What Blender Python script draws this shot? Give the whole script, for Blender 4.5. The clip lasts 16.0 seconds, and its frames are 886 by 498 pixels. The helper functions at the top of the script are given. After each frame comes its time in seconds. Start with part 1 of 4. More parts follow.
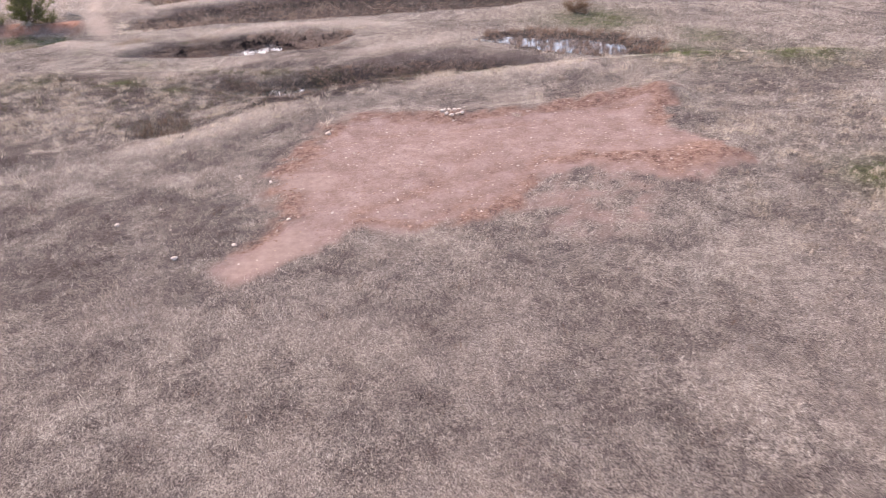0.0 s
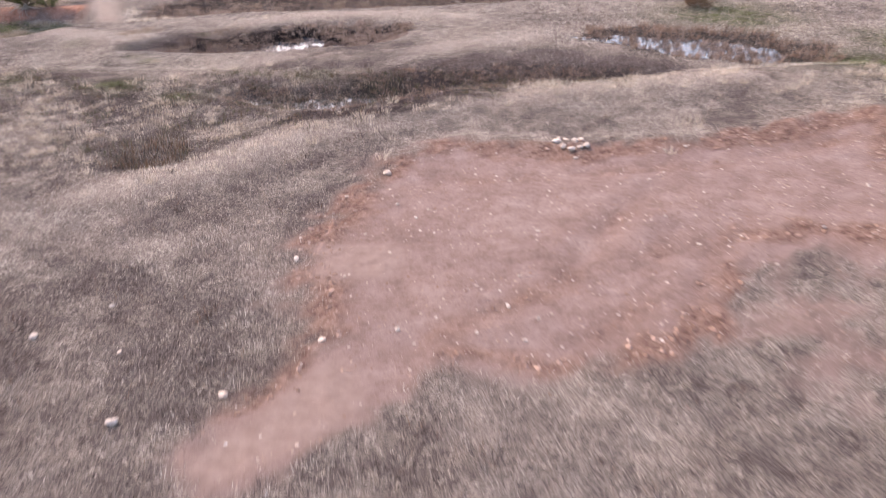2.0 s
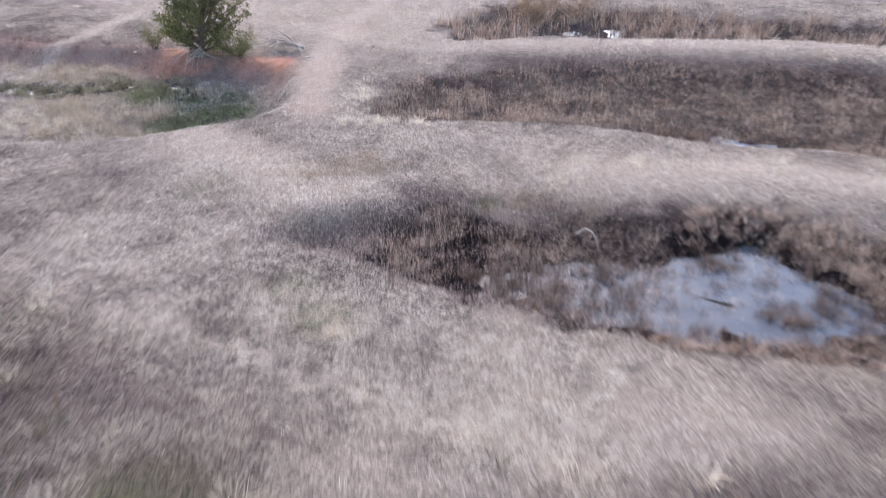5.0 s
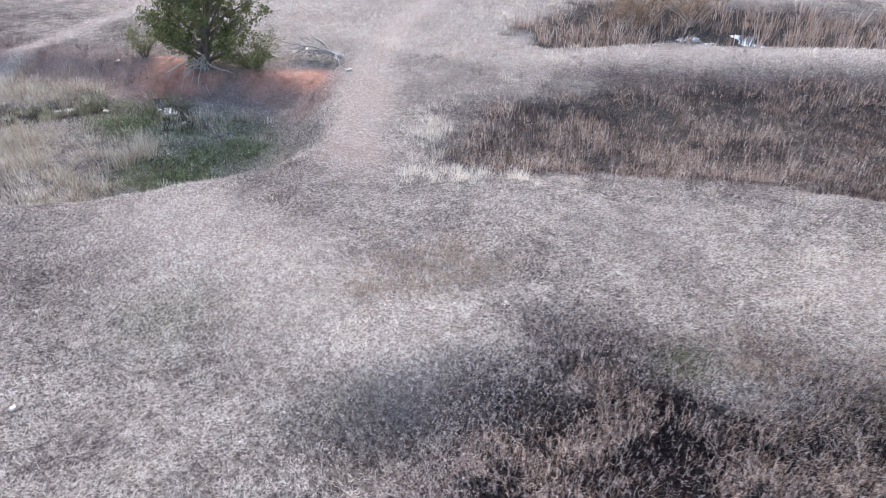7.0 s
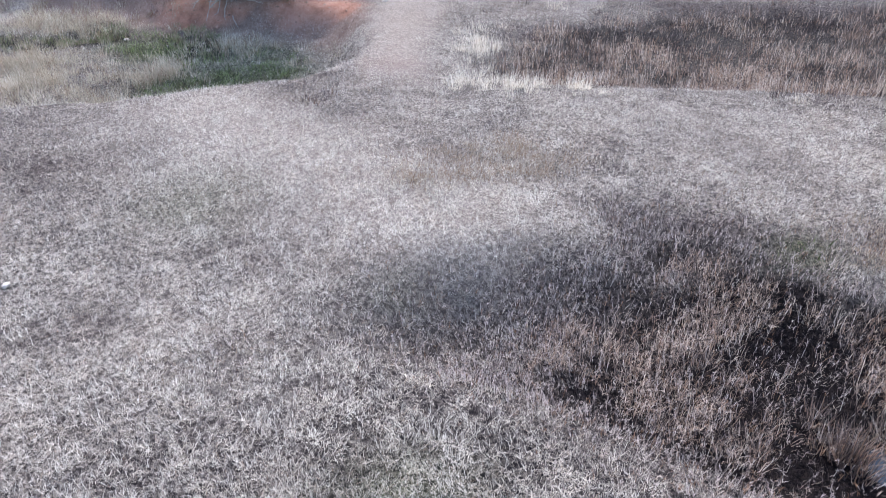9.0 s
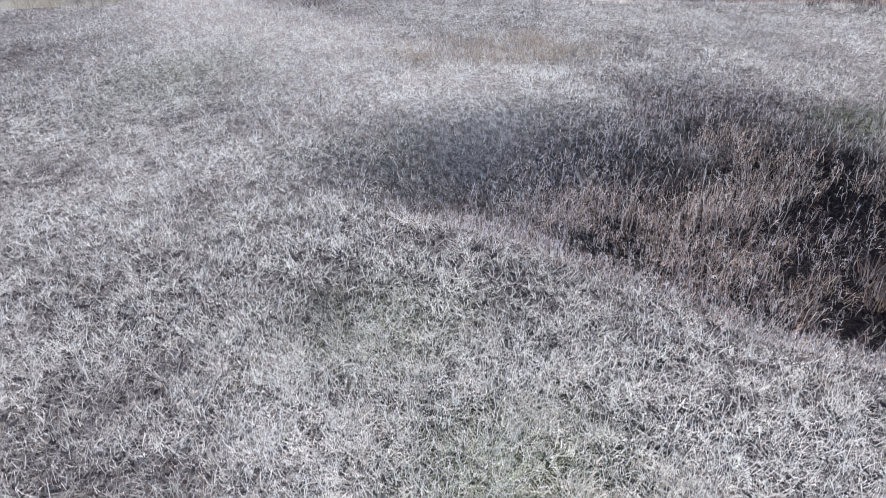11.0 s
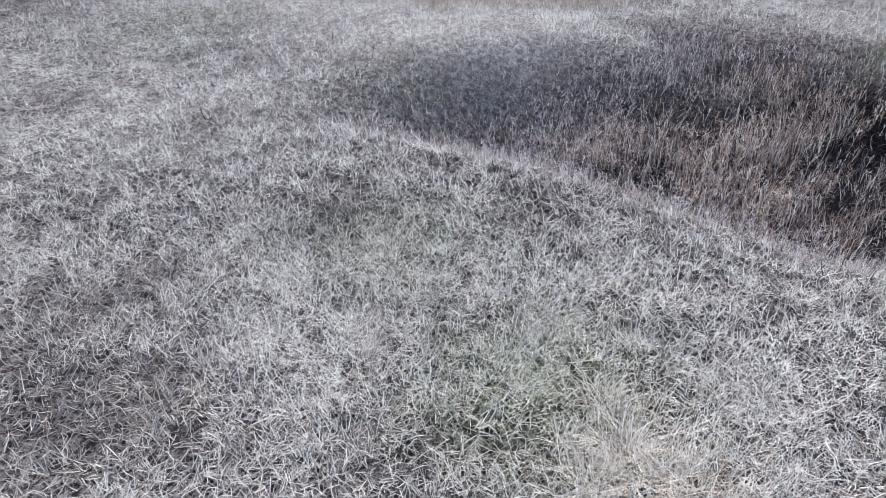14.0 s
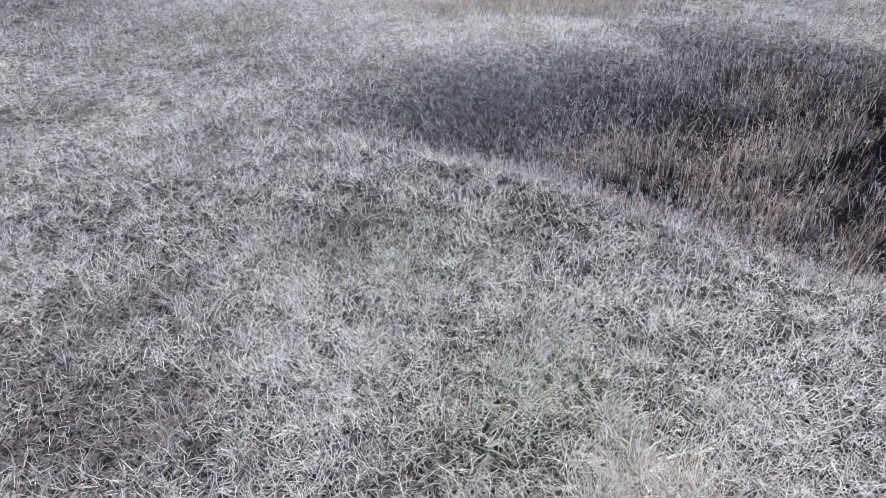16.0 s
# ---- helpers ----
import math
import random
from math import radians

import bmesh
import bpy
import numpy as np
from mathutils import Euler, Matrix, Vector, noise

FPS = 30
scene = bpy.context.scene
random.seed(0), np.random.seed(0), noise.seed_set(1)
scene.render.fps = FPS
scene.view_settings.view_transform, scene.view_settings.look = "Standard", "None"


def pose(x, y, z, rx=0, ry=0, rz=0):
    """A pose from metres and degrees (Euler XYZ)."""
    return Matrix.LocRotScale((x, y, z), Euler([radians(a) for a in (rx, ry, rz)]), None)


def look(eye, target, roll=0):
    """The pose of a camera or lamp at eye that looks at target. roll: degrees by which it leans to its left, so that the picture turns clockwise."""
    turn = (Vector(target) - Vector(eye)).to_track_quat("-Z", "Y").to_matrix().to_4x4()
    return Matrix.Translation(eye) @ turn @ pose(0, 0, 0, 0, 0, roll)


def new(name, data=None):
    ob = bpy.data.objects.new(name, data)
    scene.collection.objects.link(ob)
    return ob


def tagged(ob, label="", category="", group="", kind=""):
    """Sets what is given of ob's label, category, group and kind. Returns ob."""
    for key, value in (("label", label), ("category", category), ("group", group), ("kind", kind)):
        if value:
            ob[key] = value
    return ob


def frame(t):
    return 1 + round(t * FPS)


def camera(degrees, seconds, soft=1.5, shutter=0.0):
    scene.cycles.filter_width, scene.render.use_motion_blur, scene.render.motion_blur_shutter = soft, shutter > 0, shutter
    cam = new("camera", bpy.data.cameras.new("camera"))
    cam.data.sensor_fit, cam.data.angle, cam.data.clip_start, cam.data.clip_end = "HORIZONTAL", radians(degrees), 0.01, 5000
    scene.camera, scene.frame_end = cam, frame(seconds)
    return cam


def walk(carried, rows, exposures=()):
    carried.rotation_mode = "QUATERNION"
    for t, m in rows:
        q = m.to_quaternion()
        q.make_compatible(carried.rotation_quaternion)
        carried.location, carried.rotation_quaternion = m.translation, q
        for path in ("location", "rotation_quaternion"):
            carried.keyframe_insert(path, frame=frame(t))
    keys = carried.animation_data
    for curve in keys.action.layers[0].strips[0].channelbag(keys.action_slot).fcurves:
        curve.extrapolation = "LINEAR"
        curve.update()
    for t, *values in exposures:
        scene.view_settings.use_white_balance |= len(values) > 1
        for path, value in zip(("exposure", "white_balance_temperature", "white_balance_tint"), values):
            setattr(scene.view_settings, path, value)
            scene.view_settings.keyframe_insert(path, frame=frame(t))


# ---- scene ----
cam = camera(64.7, 16.0, soft=0.8, shutter=0.5)
METRES, EYE, TILT, LEAN, TURN = 40.0, 10.66, -32.0, 0.0, 0.0
ROWS = [
    (0.0, 0.0, 0.0, 0.0, 0.0, 0.0, 0.0),
    (0.5, -0.0043, 0.0379, 0.0034, 1.4, -0.02, -0.84),
    (1.0, -0.0131, 0.0867, 0.0133, 1.96, -0.08, -1.27),
    (1.5, -0.0271, 0.1444, 0.0322, 2.5, -0.13, -1.74),
    (2.0, -0.0463, 0.2096, 0.0596, 2.91, -0.14, -2.16),
    (2.5, -0.0703, 0.279, 0.0959, 3.34, -0.09, -2.52),
    (3.0, -0.0985, 0.3562, 0.1292, 7.92, -0.48, -5.5),
    (3.5, -0.1308, 0.437, 0.1642, 19.13, -2.26, -12.18),
    (4.0, -0.169, 0.5175, 0.2, 20.34, -2.48, -12.97),
    (4.5, -0.2143, 0.5983, 0.238, 21.06, -2.62, -13.5),
    (5.0, -0.2582, 0.669, 0.2708, 21.59, -2.42, -13.89),
    (7.5, -0.3555, 0.7888, 0.2941, 24.0, -3.15, -14.93),
    (8.0, -0.3589, 0.7945, 0.2862, 24.46, -3.35, -15.05),
    (8.5, -0.3605, 0.7996, 0.2787, 24.91, -3.56, -15.16),
    (9.0, -0.3606, 0.804, 0.272, 25.32, -3.69, -15.28),
    (9.5, -0.36, 0.8078, 0.2658, 25.68, -3.86, -15.4),
    (12.0, -0.3577, 0.8223, 0.2434, 27.22, -4.79, -15.85),
    (12.5, -0.3577, 0.8233, 0.2418, 27.45, -4.91, -15.95),
    (13.0, -0.3578, 0.8237, 0.2411, 27.68, -5.02, -16.04),
    (13.5, -0.3579, 0.8238, 0.2411, 27.89, -5.13, -16.09),
    (14.0, -0.358, 0.8236, 0.2413, 28.1, -5.21, -16.16),
    (14.5, -0.3581, 0.8234, 0.2417, 28.28, -5.29, -16.22),
    (15.0, -0.3582, 0.8232, 0.2421, 28.45, -5.35, -16.27),
    (15.5, -0.3583, 0.8231, 0.2424, 28.6, -5.44, -16.3),
    (16.0, -0.3583, 0.8228, 0.2427, 28.75, -5.49, -16.35),
]
EXPOSURES = [
    (0.0, 2.08, 7850, 27.0),
    (1.5, 2.05, 7850, 27.5),
    (2.5, 2.03, 7850, 28.0),
    (3.3, 2.08, 7600, 26.5),
    (4.2, 2.16, 7200, 22.0),
    (5.0, 2.25, 6730, 18.3),
    (9.0, 2.34, 6280, 12.0),
    (12.0, 2.26, 6100, 8.5),
    (16.0, 2.18, 6100, 8.0),
]
walk(cam, [(t, pose(0, 0, EYE, TILT, LEAN, TURN) @ pose(METRES * x, METRES * y, METRES * z, 90 + pitch, roll, yaw)) for t, x, y, z, yaw, pitch, roll in ROWS], EXPOSURES)

# ---------------------------------------------------------------- light
SUN_AZIMUTH, SUN_HEIGHT = -40.0, 40.0      # degrees from north towards east, and above the horizon
world = bpy.data.worlds.new("evening_sky")
scene.world = world
world.use_nodes = True
wn, wl = world.node_tree.nodes, world.node_tree.links
sky = wn.new("ShaderNodeTexSky")
sky.sky_type, sky.sun_disc = "NISHITA", False
sky.sun_elevation, sky.sun_rotation = radians(SUN_HEIGHT), radians(SUN_AZIMUTH)
sky.air_density, sky.dust_density, sky.ozone_density = 1.0, 2.1, 1.0
wl.new(sky.outputs[0], wn["Background"].inputs[0])
wn["Background"].inputs[1].default_value = 0.15
sun_way = Vector((math.sin(radians(SUN_AZIMUTH)) * math.cos(radians(SUN_HEIGHT)), math.cos(radians(SUN_AZIMUTH)) * math.cos(radians(SUN_HEIGHT)), math.sin(radians(SUN_HEIGHT))))
sun = new("sun", bpy.data.lights.new("sun", "SUN"))
sun.data.energy, sun.data.angle, sun.data.color = 0.95, radians(16), (1.0, 0.93, 0.86)
sun.matrix_world = look(sun_way * 100, (0, 0, 0))


# ---------------------------------------------------------------- materials
class Nodes:
    """Short hand for building a node material."""

    def __init__(self, name):
        self.mat = bpy.data.materials.new(name)
        self.mat.use_nodes = True
        self.tree = self.mat.node_tree
        self.shader = self.tree.nodes["Principled BSDF"]
        self.out = self.tree.nodes["Material Output"]

    def add(self, kind, **values):
        n = self.tree.nodes.new(kind)
        for key, v in values.items():
            n.inputs[key.replace("_", " ")].default_value = v
        return n

    def link(self, a, b):
        self.tree.links.new(a, b)

    def place(self):
        return self.add("ShaderNodeNewGeometry").outputs["Position"]

    def noise(self, scale, detail=4.0, rough=0.55, where=None):
        n = self.add("ShaderNodeTexNoise", Scale=scale, Detail=detail, Roughness=rough)
        self.link(where or self.place(), n.inputs["Vector"])
        return n.outputs["Fac"]

    def attr(self, name):
        n = self.add("ShaderNodeAttribute")
        n.attribute_name = name
        return n.outputs["Fac"]

    def ramp(self, fac, *stops):
        n = self.add("ShaderNodeValToRGB")
        el = n.color_ramp.elements
        while len(el) < len(stops):
            el.new(0.5)
        for e, (p, c) in zip(el, stops):
            e.position, e.color = p, (*c, 1) if len(c) == 3 else c
        self.link(fac, n.inputs[0])
        return n.outputs[0]

    def mix(self, fac, a, b, mode="MIX"):
        n = self.add("ShaderNodeMix")
        n.data_type, n.blend_type = "RGBA", mode
        for value, slot in ((fac, 0), (a, 6), (b, 7)):
            if isinstance(value, bpy.types.NodeSocket):
                self.link(value, n.inputs[slot])
            else:
                n.inputs[slot].default_value = value if slot == 0 else (*value, 1)
        return n.outputs[2]

    def math(self, op, a, b=0.0):
        n = self.add("ShaderNodeMath")
        n.operation = op
        for i, v in enumerate((a, b)):
            if isinstance(v, bpy.types.NodeSocket):
                self.link(v, n.inputs[i])
            else:
                n.inputs[i].default_value = v
        return n.outputs[0]

    def bump(self, height, strength, distance):
        n = self.add("ShaderNodeBump", Strength=strength, Distance=distance)
        self.link(height, n.inputs["Height"])
        self.link(n.outputs[0], self.shader.inputs["Normal"])

    def done(self, colour, rough=0.9, specular=0.2):
        s = self.shader.inputs
        if isinstance(colour, bpy.types.NodeSocket):
            self.link(colour, s["Base Color"])
        else:
            s["Base Color"].default_value = (*colour, 1)
        s["Roughness"].default_value, s["Specular IOR Level"].default_value = rough, specular
        return self.mat


def straw_pattern(n):
    """Fallen straws crossing in several directions: 1 on a straw, 0 in the gaps between."""
    place = n.place()
    warp = n.add("ShaderNodeTexNoise", Scale=9.0, Detail=1.0)
    n.link(place, warp.inputs["Vector"])
    centred = n.add("ShaderNodeVectorMath")
    centred.operation, centred.inputs[1].default_value = "SUBTRACT", (0.5, 0.5, 0.5)
    n.link(warp.outputs["Color"], centred.inputs[0])
    bent = n.add("ShaderNodeVectorMath")
    bent.operation, bent.inputs[1].default_value = "MULTIPLY_ADD", (0.09, 0.09, 0.0)
    n.link(centred.outputs[0], bent.inputs[0])
    n.link(place, bent.inputs[2])
    top = None
    for angle, long, thin in ((0.25, 17, 210), (1.05, 13, 170), (1.75, 19, 230), (2.6, 15, 150)):
        turned = n.add("ShaderNodeVectorRotate", Angle=angle)
        turned.rotation_type = "Z_AXIS"
        n.link(bent.outputs[0], turned.inputs["Vector"])
        drawn = n.add("ShaderNodeVectorMath")
        drawn.operation, drawn.inputs[1].default_value = "MULTIPLY", (long, thin, 0.0)
        n.link(turned.outputs[0], drawn.inputs[0])
        tex = n.add("ShaderNodeTexNoise", Scale=1.0, Detail=1.0)
        tex.noise_dimensions = "2D"
        n.link(drawn.outputs[0], tex.inputs["Vector"])
        line = n.ramp(tex.outputs["Fac"], (0.52, (0, 0, 0)), (0.62, (1, 1, 1)))
        top = line if top is None else n.math("MAXIMUM", top, line)
    return top


def ground_material():
    n = Nodes("dry_field_ground")
    fine, mid, broad = n.ramp(n.math("ADD", n.math("MULTIPLY", n.noise(9, 6, 0.7), 0.45), n.math("MULTIPLY", n.noise(70, 8, 0.8), 0.55)), (0.30, (0, 0, 0)), (0.70, (1, 1, 1))), n.noise(3.2, 5, 0.6), n.noise(0.45, 3, 0.5)
    # Dark spots painted into the mat as shade in its gaps.
    clump = n.ramp(n.noise(29, 5, 0.75), (0.42, (0.12, 0.12, 0.12)), (0.54, (1, 1, 1)))
    straw = n.math("MULTIPLY", straw_pattern(n), clump)
    bleach = n.ramp(fine, (0.32, (0.38, 0.33, 0.285)), (0.5, (0.52, 0.46, 0.395)), (0.66, (0.63, 0.57, 0.495)))
    # The darker colour of each mix paints shade between the straws.
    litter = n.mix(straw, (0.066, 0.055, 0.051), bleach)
    # Round the hover spot the gaps between blades are painted as near-black shade.
    shaded_soil = n.mix(straw, (0.008, 0.007, 0.010), n.ramp(fine, (0.3, (0.060, 0.052, 0.050)), (0.7, (0.16, 0.14, 0.125))))
    litter = n.mix(n.attr("hover_far"), shaded_soil, litter)
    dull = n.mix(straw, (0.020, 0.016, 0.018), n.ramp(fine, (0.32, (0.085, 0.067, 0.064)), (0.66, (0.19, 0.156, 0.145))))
    dull = n.mix(n.attr("hover_far"), n.mix(0.5, shaded_soil, dull), dull)
    col = n.mix(n.ramp(mid, (0.42, (0, 0, 0)), (0.66, (0.45, 0.45, 0.45))), litter, dull)
    col = n.mix(n.ramp(n.noise(1.0, 5, 0.62), (0.46, (0, 0, 0)), (0.60, (0.5, 0.5, 0.5))), col, dull)
    col = n.mix(n.attr("dark"), col, dull)
    pale = n.mix(straw, (0.25, 0.208, 0.182), n.ramp(fine, (0.28, (0.42, 0.364, 0.318)), (0.66, (0.60, 0.538, 0.47))))
    col = n.mix(n.attr("pale"), col, pale)
    green = n.mix(straw, (0.022, 0.027, 0.014), n.ramp(fine, (0.3, (0.075, 0.090, 0.040)), (0.7, (0.16, 0.175, 0.085))))
    col = n.mix(n.attr("green"), col, green)
    # Dark mud, taken to near black to paint shade between the stalks.
    shaded_mud = n.mix(n.math("MULTIPLY", straw, 0.45), n.ramp(fine, (0.3, (0.003, 0.003, 0.004)), (0.8, (0.010, 0.008, 0.009))), (0.045, 0.036, 0.034))
    col = n.mix(n.attr("marsh"), col, shaded_mud)
    clay = n.ramp(n.noise(1.3, 9, 0.78), (0.36, (0.215, 0.152, 0.135)), (0.5, (0.285, 0.210, 0.190)), (0.64, (0.36, 0.278, 0.256)))
    loose = n.ramp(n.noise(3.5, 9, 0.8), (0.40, (0.125, 0.075, 0.059)), (0.5, (0.235, 0.148, 0.118)), (0.61, (0.345, 0.24, 0.20)))
    clay = n.mix(n.attr("clod"), clay, loose)
    clay = n.mix(n.ramp(n.noise(4.5, 9, 0.82), (0.53, (0, 0, 0)), (0.62, (0.3, 0.3, 0.3))), clay, (0.17, 0.105, 0.084))
    clay = n.mix(n.ramp(n.noise(17, 7, 0.8), (0.50, (0, 0, 0)), (0.64, (0.38, 0.38, 0.38))), clay, (0.37, 0.29, 0.26))
    clay = n.mix(n.ramp(n.noise(13, 7, 0.8), (0.53, (0, 0, 0)), (0.66, (0.6, 0.6, 0.6))), clay, (0.13, 0.082, 0.068))
    grit = n.ramp(n.noise(60, 3, 0.7), (0.60, (0, 0, 0)), (0.68, (0.6, 0.6, 0.6)))
    clay = n.mix(grit, clay, (0.55, 0.44, 0.36))
    smooth = n.ramp(n.noise(4, 5, 0.6), (0.3, (0.285, 0.212, 0.186)), (0.7, (0.37, 0.284, 0.252)))
    # Red bank clay, with brightness painted in because its face gets no sun.
    fresh = n.ramp(n.noise(2.6, 7, 0.7), (0.3, (0.22, 0.112, 0.080)), (0.5, (0.40, 0.215, 0.160)), (0.72, (0.53, 0.33, 0.26)))
    clay = n.mix(n.attr("red"), clay, fresh)
    clay = n.mix(n.attr("worn"), clay, smooth)
    col = n.mix(n.attr("dirt"), col, clay)
    col = n.mix(n.ramp(broad, (0.35, (0.18, 0.18, 0.18)), (0.65, (0, 0, 0))), col, n.mix(1.0, col, (0.72, 0.68, 0.66), "MULTIPLY"))
    n.bump(n.math("ADD", fine, n.math("MULTIPLY", straw, 0.6)), 0.9, 0.03)
    return n.done(col, 1.0, 0.0)


def blade_material(name, low, mid, high, green=(0.12, 0.16, 0.055), rust=(0.20, 0.11, 0.06)):
    """Dead or living grass: tone, green and rust vary from blade to blade; light passes through the thin leaf."""
    n = Nodes(name)
    col = n.ramp(n.attr("tone"), (0.1, low), (0.5, mid), (0.9, high))
    col = n.mix(n.attr("green"), col, green)
    col = n.mix(n.attr("rust"), col, rust)
    n.done(col, 0.85, 0.03)
    thin = n.add("ShaderNodeBsdfTranslucent")
    n.link(col, thin.inputs[0])
    m = n.add("ShaderNodeMixShader", Fac=0.16)
    n.link(n.shader.outputs[0], m.inputs[1])
    n.link(thin.outputs[0], m.inputs[2])
    n.link(m.outputs[0], n.out.inputs[0])
    return n.mat


def water_material():
    n = Nodes("pond_water")
    # Blue-grey body colour that stands in for part of the reflected sky.
    water_tint = n.ramp(n.noise(2.2, 5, 0.6), (0.4, (0.016, 0.024, 0.036)), (0.75, (0.050, 0.055, 0.060)))
    n.bump(n.noise(7, 3, 0.5), 0.12, 0.02)
    m = n.done(water_tint, 0.05, 0.9)
    n.shader.inputs["IOR"].default_value = 1.333
    return m


def stone_material():
    n = Nodes("pale_limestone")
    info = n.add("ShaderNodeObjectInfo").outputs["Random"]
    col = n.ramp(n.noise(14, 6, 0.65), (0.3, (0.26, 0.22, 0.19)), (0.55, (0.46, 0.40, 0.345)), (0.75, (0.62, 0.56, 0.50)))
    col = n.mix(n.math("MULTIPLY", info, 0.25), col, (0.42, 0.30, 0.24))
    n.bump(n.noise(45, 5, 0.7), 0.5, 0.01)
    return n.done(col, 0.9, 0.2)


def pebble_material(name, *stops):
    n = Nodes(name)
    isl = n.add("ShaderNodeNewGeometry").outputs["Random Per Island"]
    col = n.ramp(isl, *stops)
    col = n.mix(n.math("MULTIPLY", n.noise(80, 3), 0.5), col, (0.3, 0.2, 0.15))
    return n.done(col, 0.9, 0.2)


def bark_material(name, a, b):
    n = Nodes(name)
    f = n.noise(30, 6, 0.7)
    n.bump(f, 0.7, 0.01)
    return n.done(n.ramp(f, (0.3, a), (0.7, b)), 0.9, 0.15)


def leaf_material(name, a, b, c):
    n = Nodes(name)
    isl = n.add("ShaderNodeNewGeometry").outputs["Random Per Island"]
    col = n.ramp(isl, (0.0, a), (0.55, b), (1.0, c))
    col = n.mix(n.ramp(n.noise(2.5, 3), (0.4, (0, 0, 0)), (0.7, (0.7, 0.7, 0.7))), col, c)
    n.done(col, 0.7, 0.25)
    thin = n.add("ShaderNodeBsdfTranslucent")
    n.link(col, thin.inputs[0])
    m = n.add("ShaderNodeMixShader", Fac=0.25)
    n.link(n.shader.outputs[0], m.inputs[1])
    n.link(thin.outputs[0], m.inputs[2])
    n.link(m.outputs[0], n.out.inputs[0])
    return n.mat


GROUND = ground_material()
GRASS = blade_material("dry_grass_blade", (0.13, 0.108, 0.098), (0.41, 0.362, 0.310), (0.64, 0.585, 0.505))
STRAW = blade_material("pale_straw", (0.30, 0.245, 0.19), (0.52, 0.445, 0.355), (0.72, 0.64, 0.53))
REED = blade_material("dead_sedge", (0.075, 0.054, 0.047), (0.285, 0.215, 0.175), (0.57, 0.475, 0.40), rust=(0.31, 0.195, 0.13))
WEED = blade_material("mauve_weed", (0.040, 0.031, 0.030), (0.18, 0.143, 0.134), (0.43, 0.37, 0.34))
HERB = blade_material("green_weed", (0.045, 0.058, 0.026), (0.12, 0.145, 0.062), (0.23, 0.25, 0.125))
WATER = water_material()
STONE = stone_material()
PEBBLE = pebble_material("mixed_pebbles", (0.0, (0.20, 0.12, 0.09)), (0.4, (0.36, 0.26, 0.21)), (0.75, (0.50, 0.42, 0.36)), (1.0, (0.66, 0.60, 0.54)))
CLODS = pebble_material("red_clods", (0.0, (0.13, 0.075, 0.056)), (0.5, (0.235, 0.148, 0.115)), (1.0, (0.38, 0.27, 0.22)))
BARK = bark_material("cedar_bark", (0.07, 0.05, 0.04), (0.20, 0.16, 0.13))
DEADWOOD = bark_material("weathered_deadwood", (0.20, 0.17, 0.15), (0.50, 0.45, 0.40))
CEDAR = leaf_material("cedar_leaf", (0.022, 0.032, 0.012), (0.062, 0.078, 0.027), (0.165, 0.160, 0.055))
RUSSET = leaf_material("russet_leaf", (0.07, 0.045, 0.03), (0.15, 0.095, 0.06), (0.22, 0.15, 0.10))


# ---------------------------------------------------------------- mesh helpers
def raw_mesh(name, verts, loops, totals, material, smooth=True):
    me = bpy.data.meshes.new(name)
    verts, loops, totals = np.asarray(verts, np.float32), np.asarray(loops, np.int32), np.asarray(totals, np.int32)
    me.vertices.add(len(verts))
    me.vertices.foreach_set("co", verts.ravel())
    me.loops.add(len(loops))
    me.loops.foreach_set("vertex_index", loops)
    me.polygons.add(len(totals))
    me.polygons.foreach_set("loop_start", np.concatenate(([0], np.cumsum(totals)[:-1])).astype(np.int32))
    me.polygons.foreach_set("use_smooth", np.full(len(totals), smooth))
    me.update(calc_edges=True)
    me.materials.append(material)
    return me


def many(name, blocks, faces, material, smooth=True):
    """One mesh of many like pieces: blocks is (pieces, corners, 3); faces are tuples of corners of one piece."""
    count, corners = blocks.shape[:2]
    flat = np.array([i for f in faces for i in f])
    loops = (np.arange(count)[:, None] * corners + flat[None]).ravel()
    return raw_mesh(name, blocks.reshape(-1, 3), loops, np.tile([len(f) for f in faces], count), material, smooth)


def give(me, name, values):
    me.attributes.new(name, "FLOAT", "POINT").data.foreach_set("value", np.asarray(values, np.float32))


def part(name, bm, material, parent, label=""):
    me = bpy.data.meshes.new(name)
    bm.to_mesh(me)
    bm.free()
    me.materials.append(material)
    for p in me.polygons:
        p.use_smooth = True
    ob = new(name, me)
    ob.parent = parent
    return tagged(ob, label)


# ---------------------------------------------------------------- the lie of the land
def sstep(a, b, v):
    t = np.clip((v - a) / (b - a), 0, 1)
    return t * t * (3 - 2 * t)


TABLE = np.random.RandomState(7).rand(512, 512)


def vnoise(x, y, size, seed=0):
    """Smooth noise from 0 to 1 with cells of that many metres."""
    u, v = np.asarray(x) / size + 37.3 * seed, np.asarray(y) / size + 91.7 * seed
    i, j = np.floor(u).astype(int), np.floor(v).astype(int)
    f, g = u - i, v - j
    f, g = f * f * (3 - 2 * f), g * g * (3 - 2 * g)
    i, j, i2, j2 = i % 512, j % 512, (i + 1) % 512, (j + 1) % 512
    return (TABLE[i, j] * (1 - f) + TABLE[i2, j] * f) * (1 - g) + (TABLE[i, j2] * (1 - f) + TABLE[i2, j2] * f) * g


def fbm(x, y, size, seed=0, octaves=4):
    total, amp, norm = 0.0, 1.0, 0.0
    for k in range(octaves):
        total, norm = total + amp * vnoise(x, y, size / 2 ** k, seed + k), norm + amp
        amp *= 0.55
    return total / norm


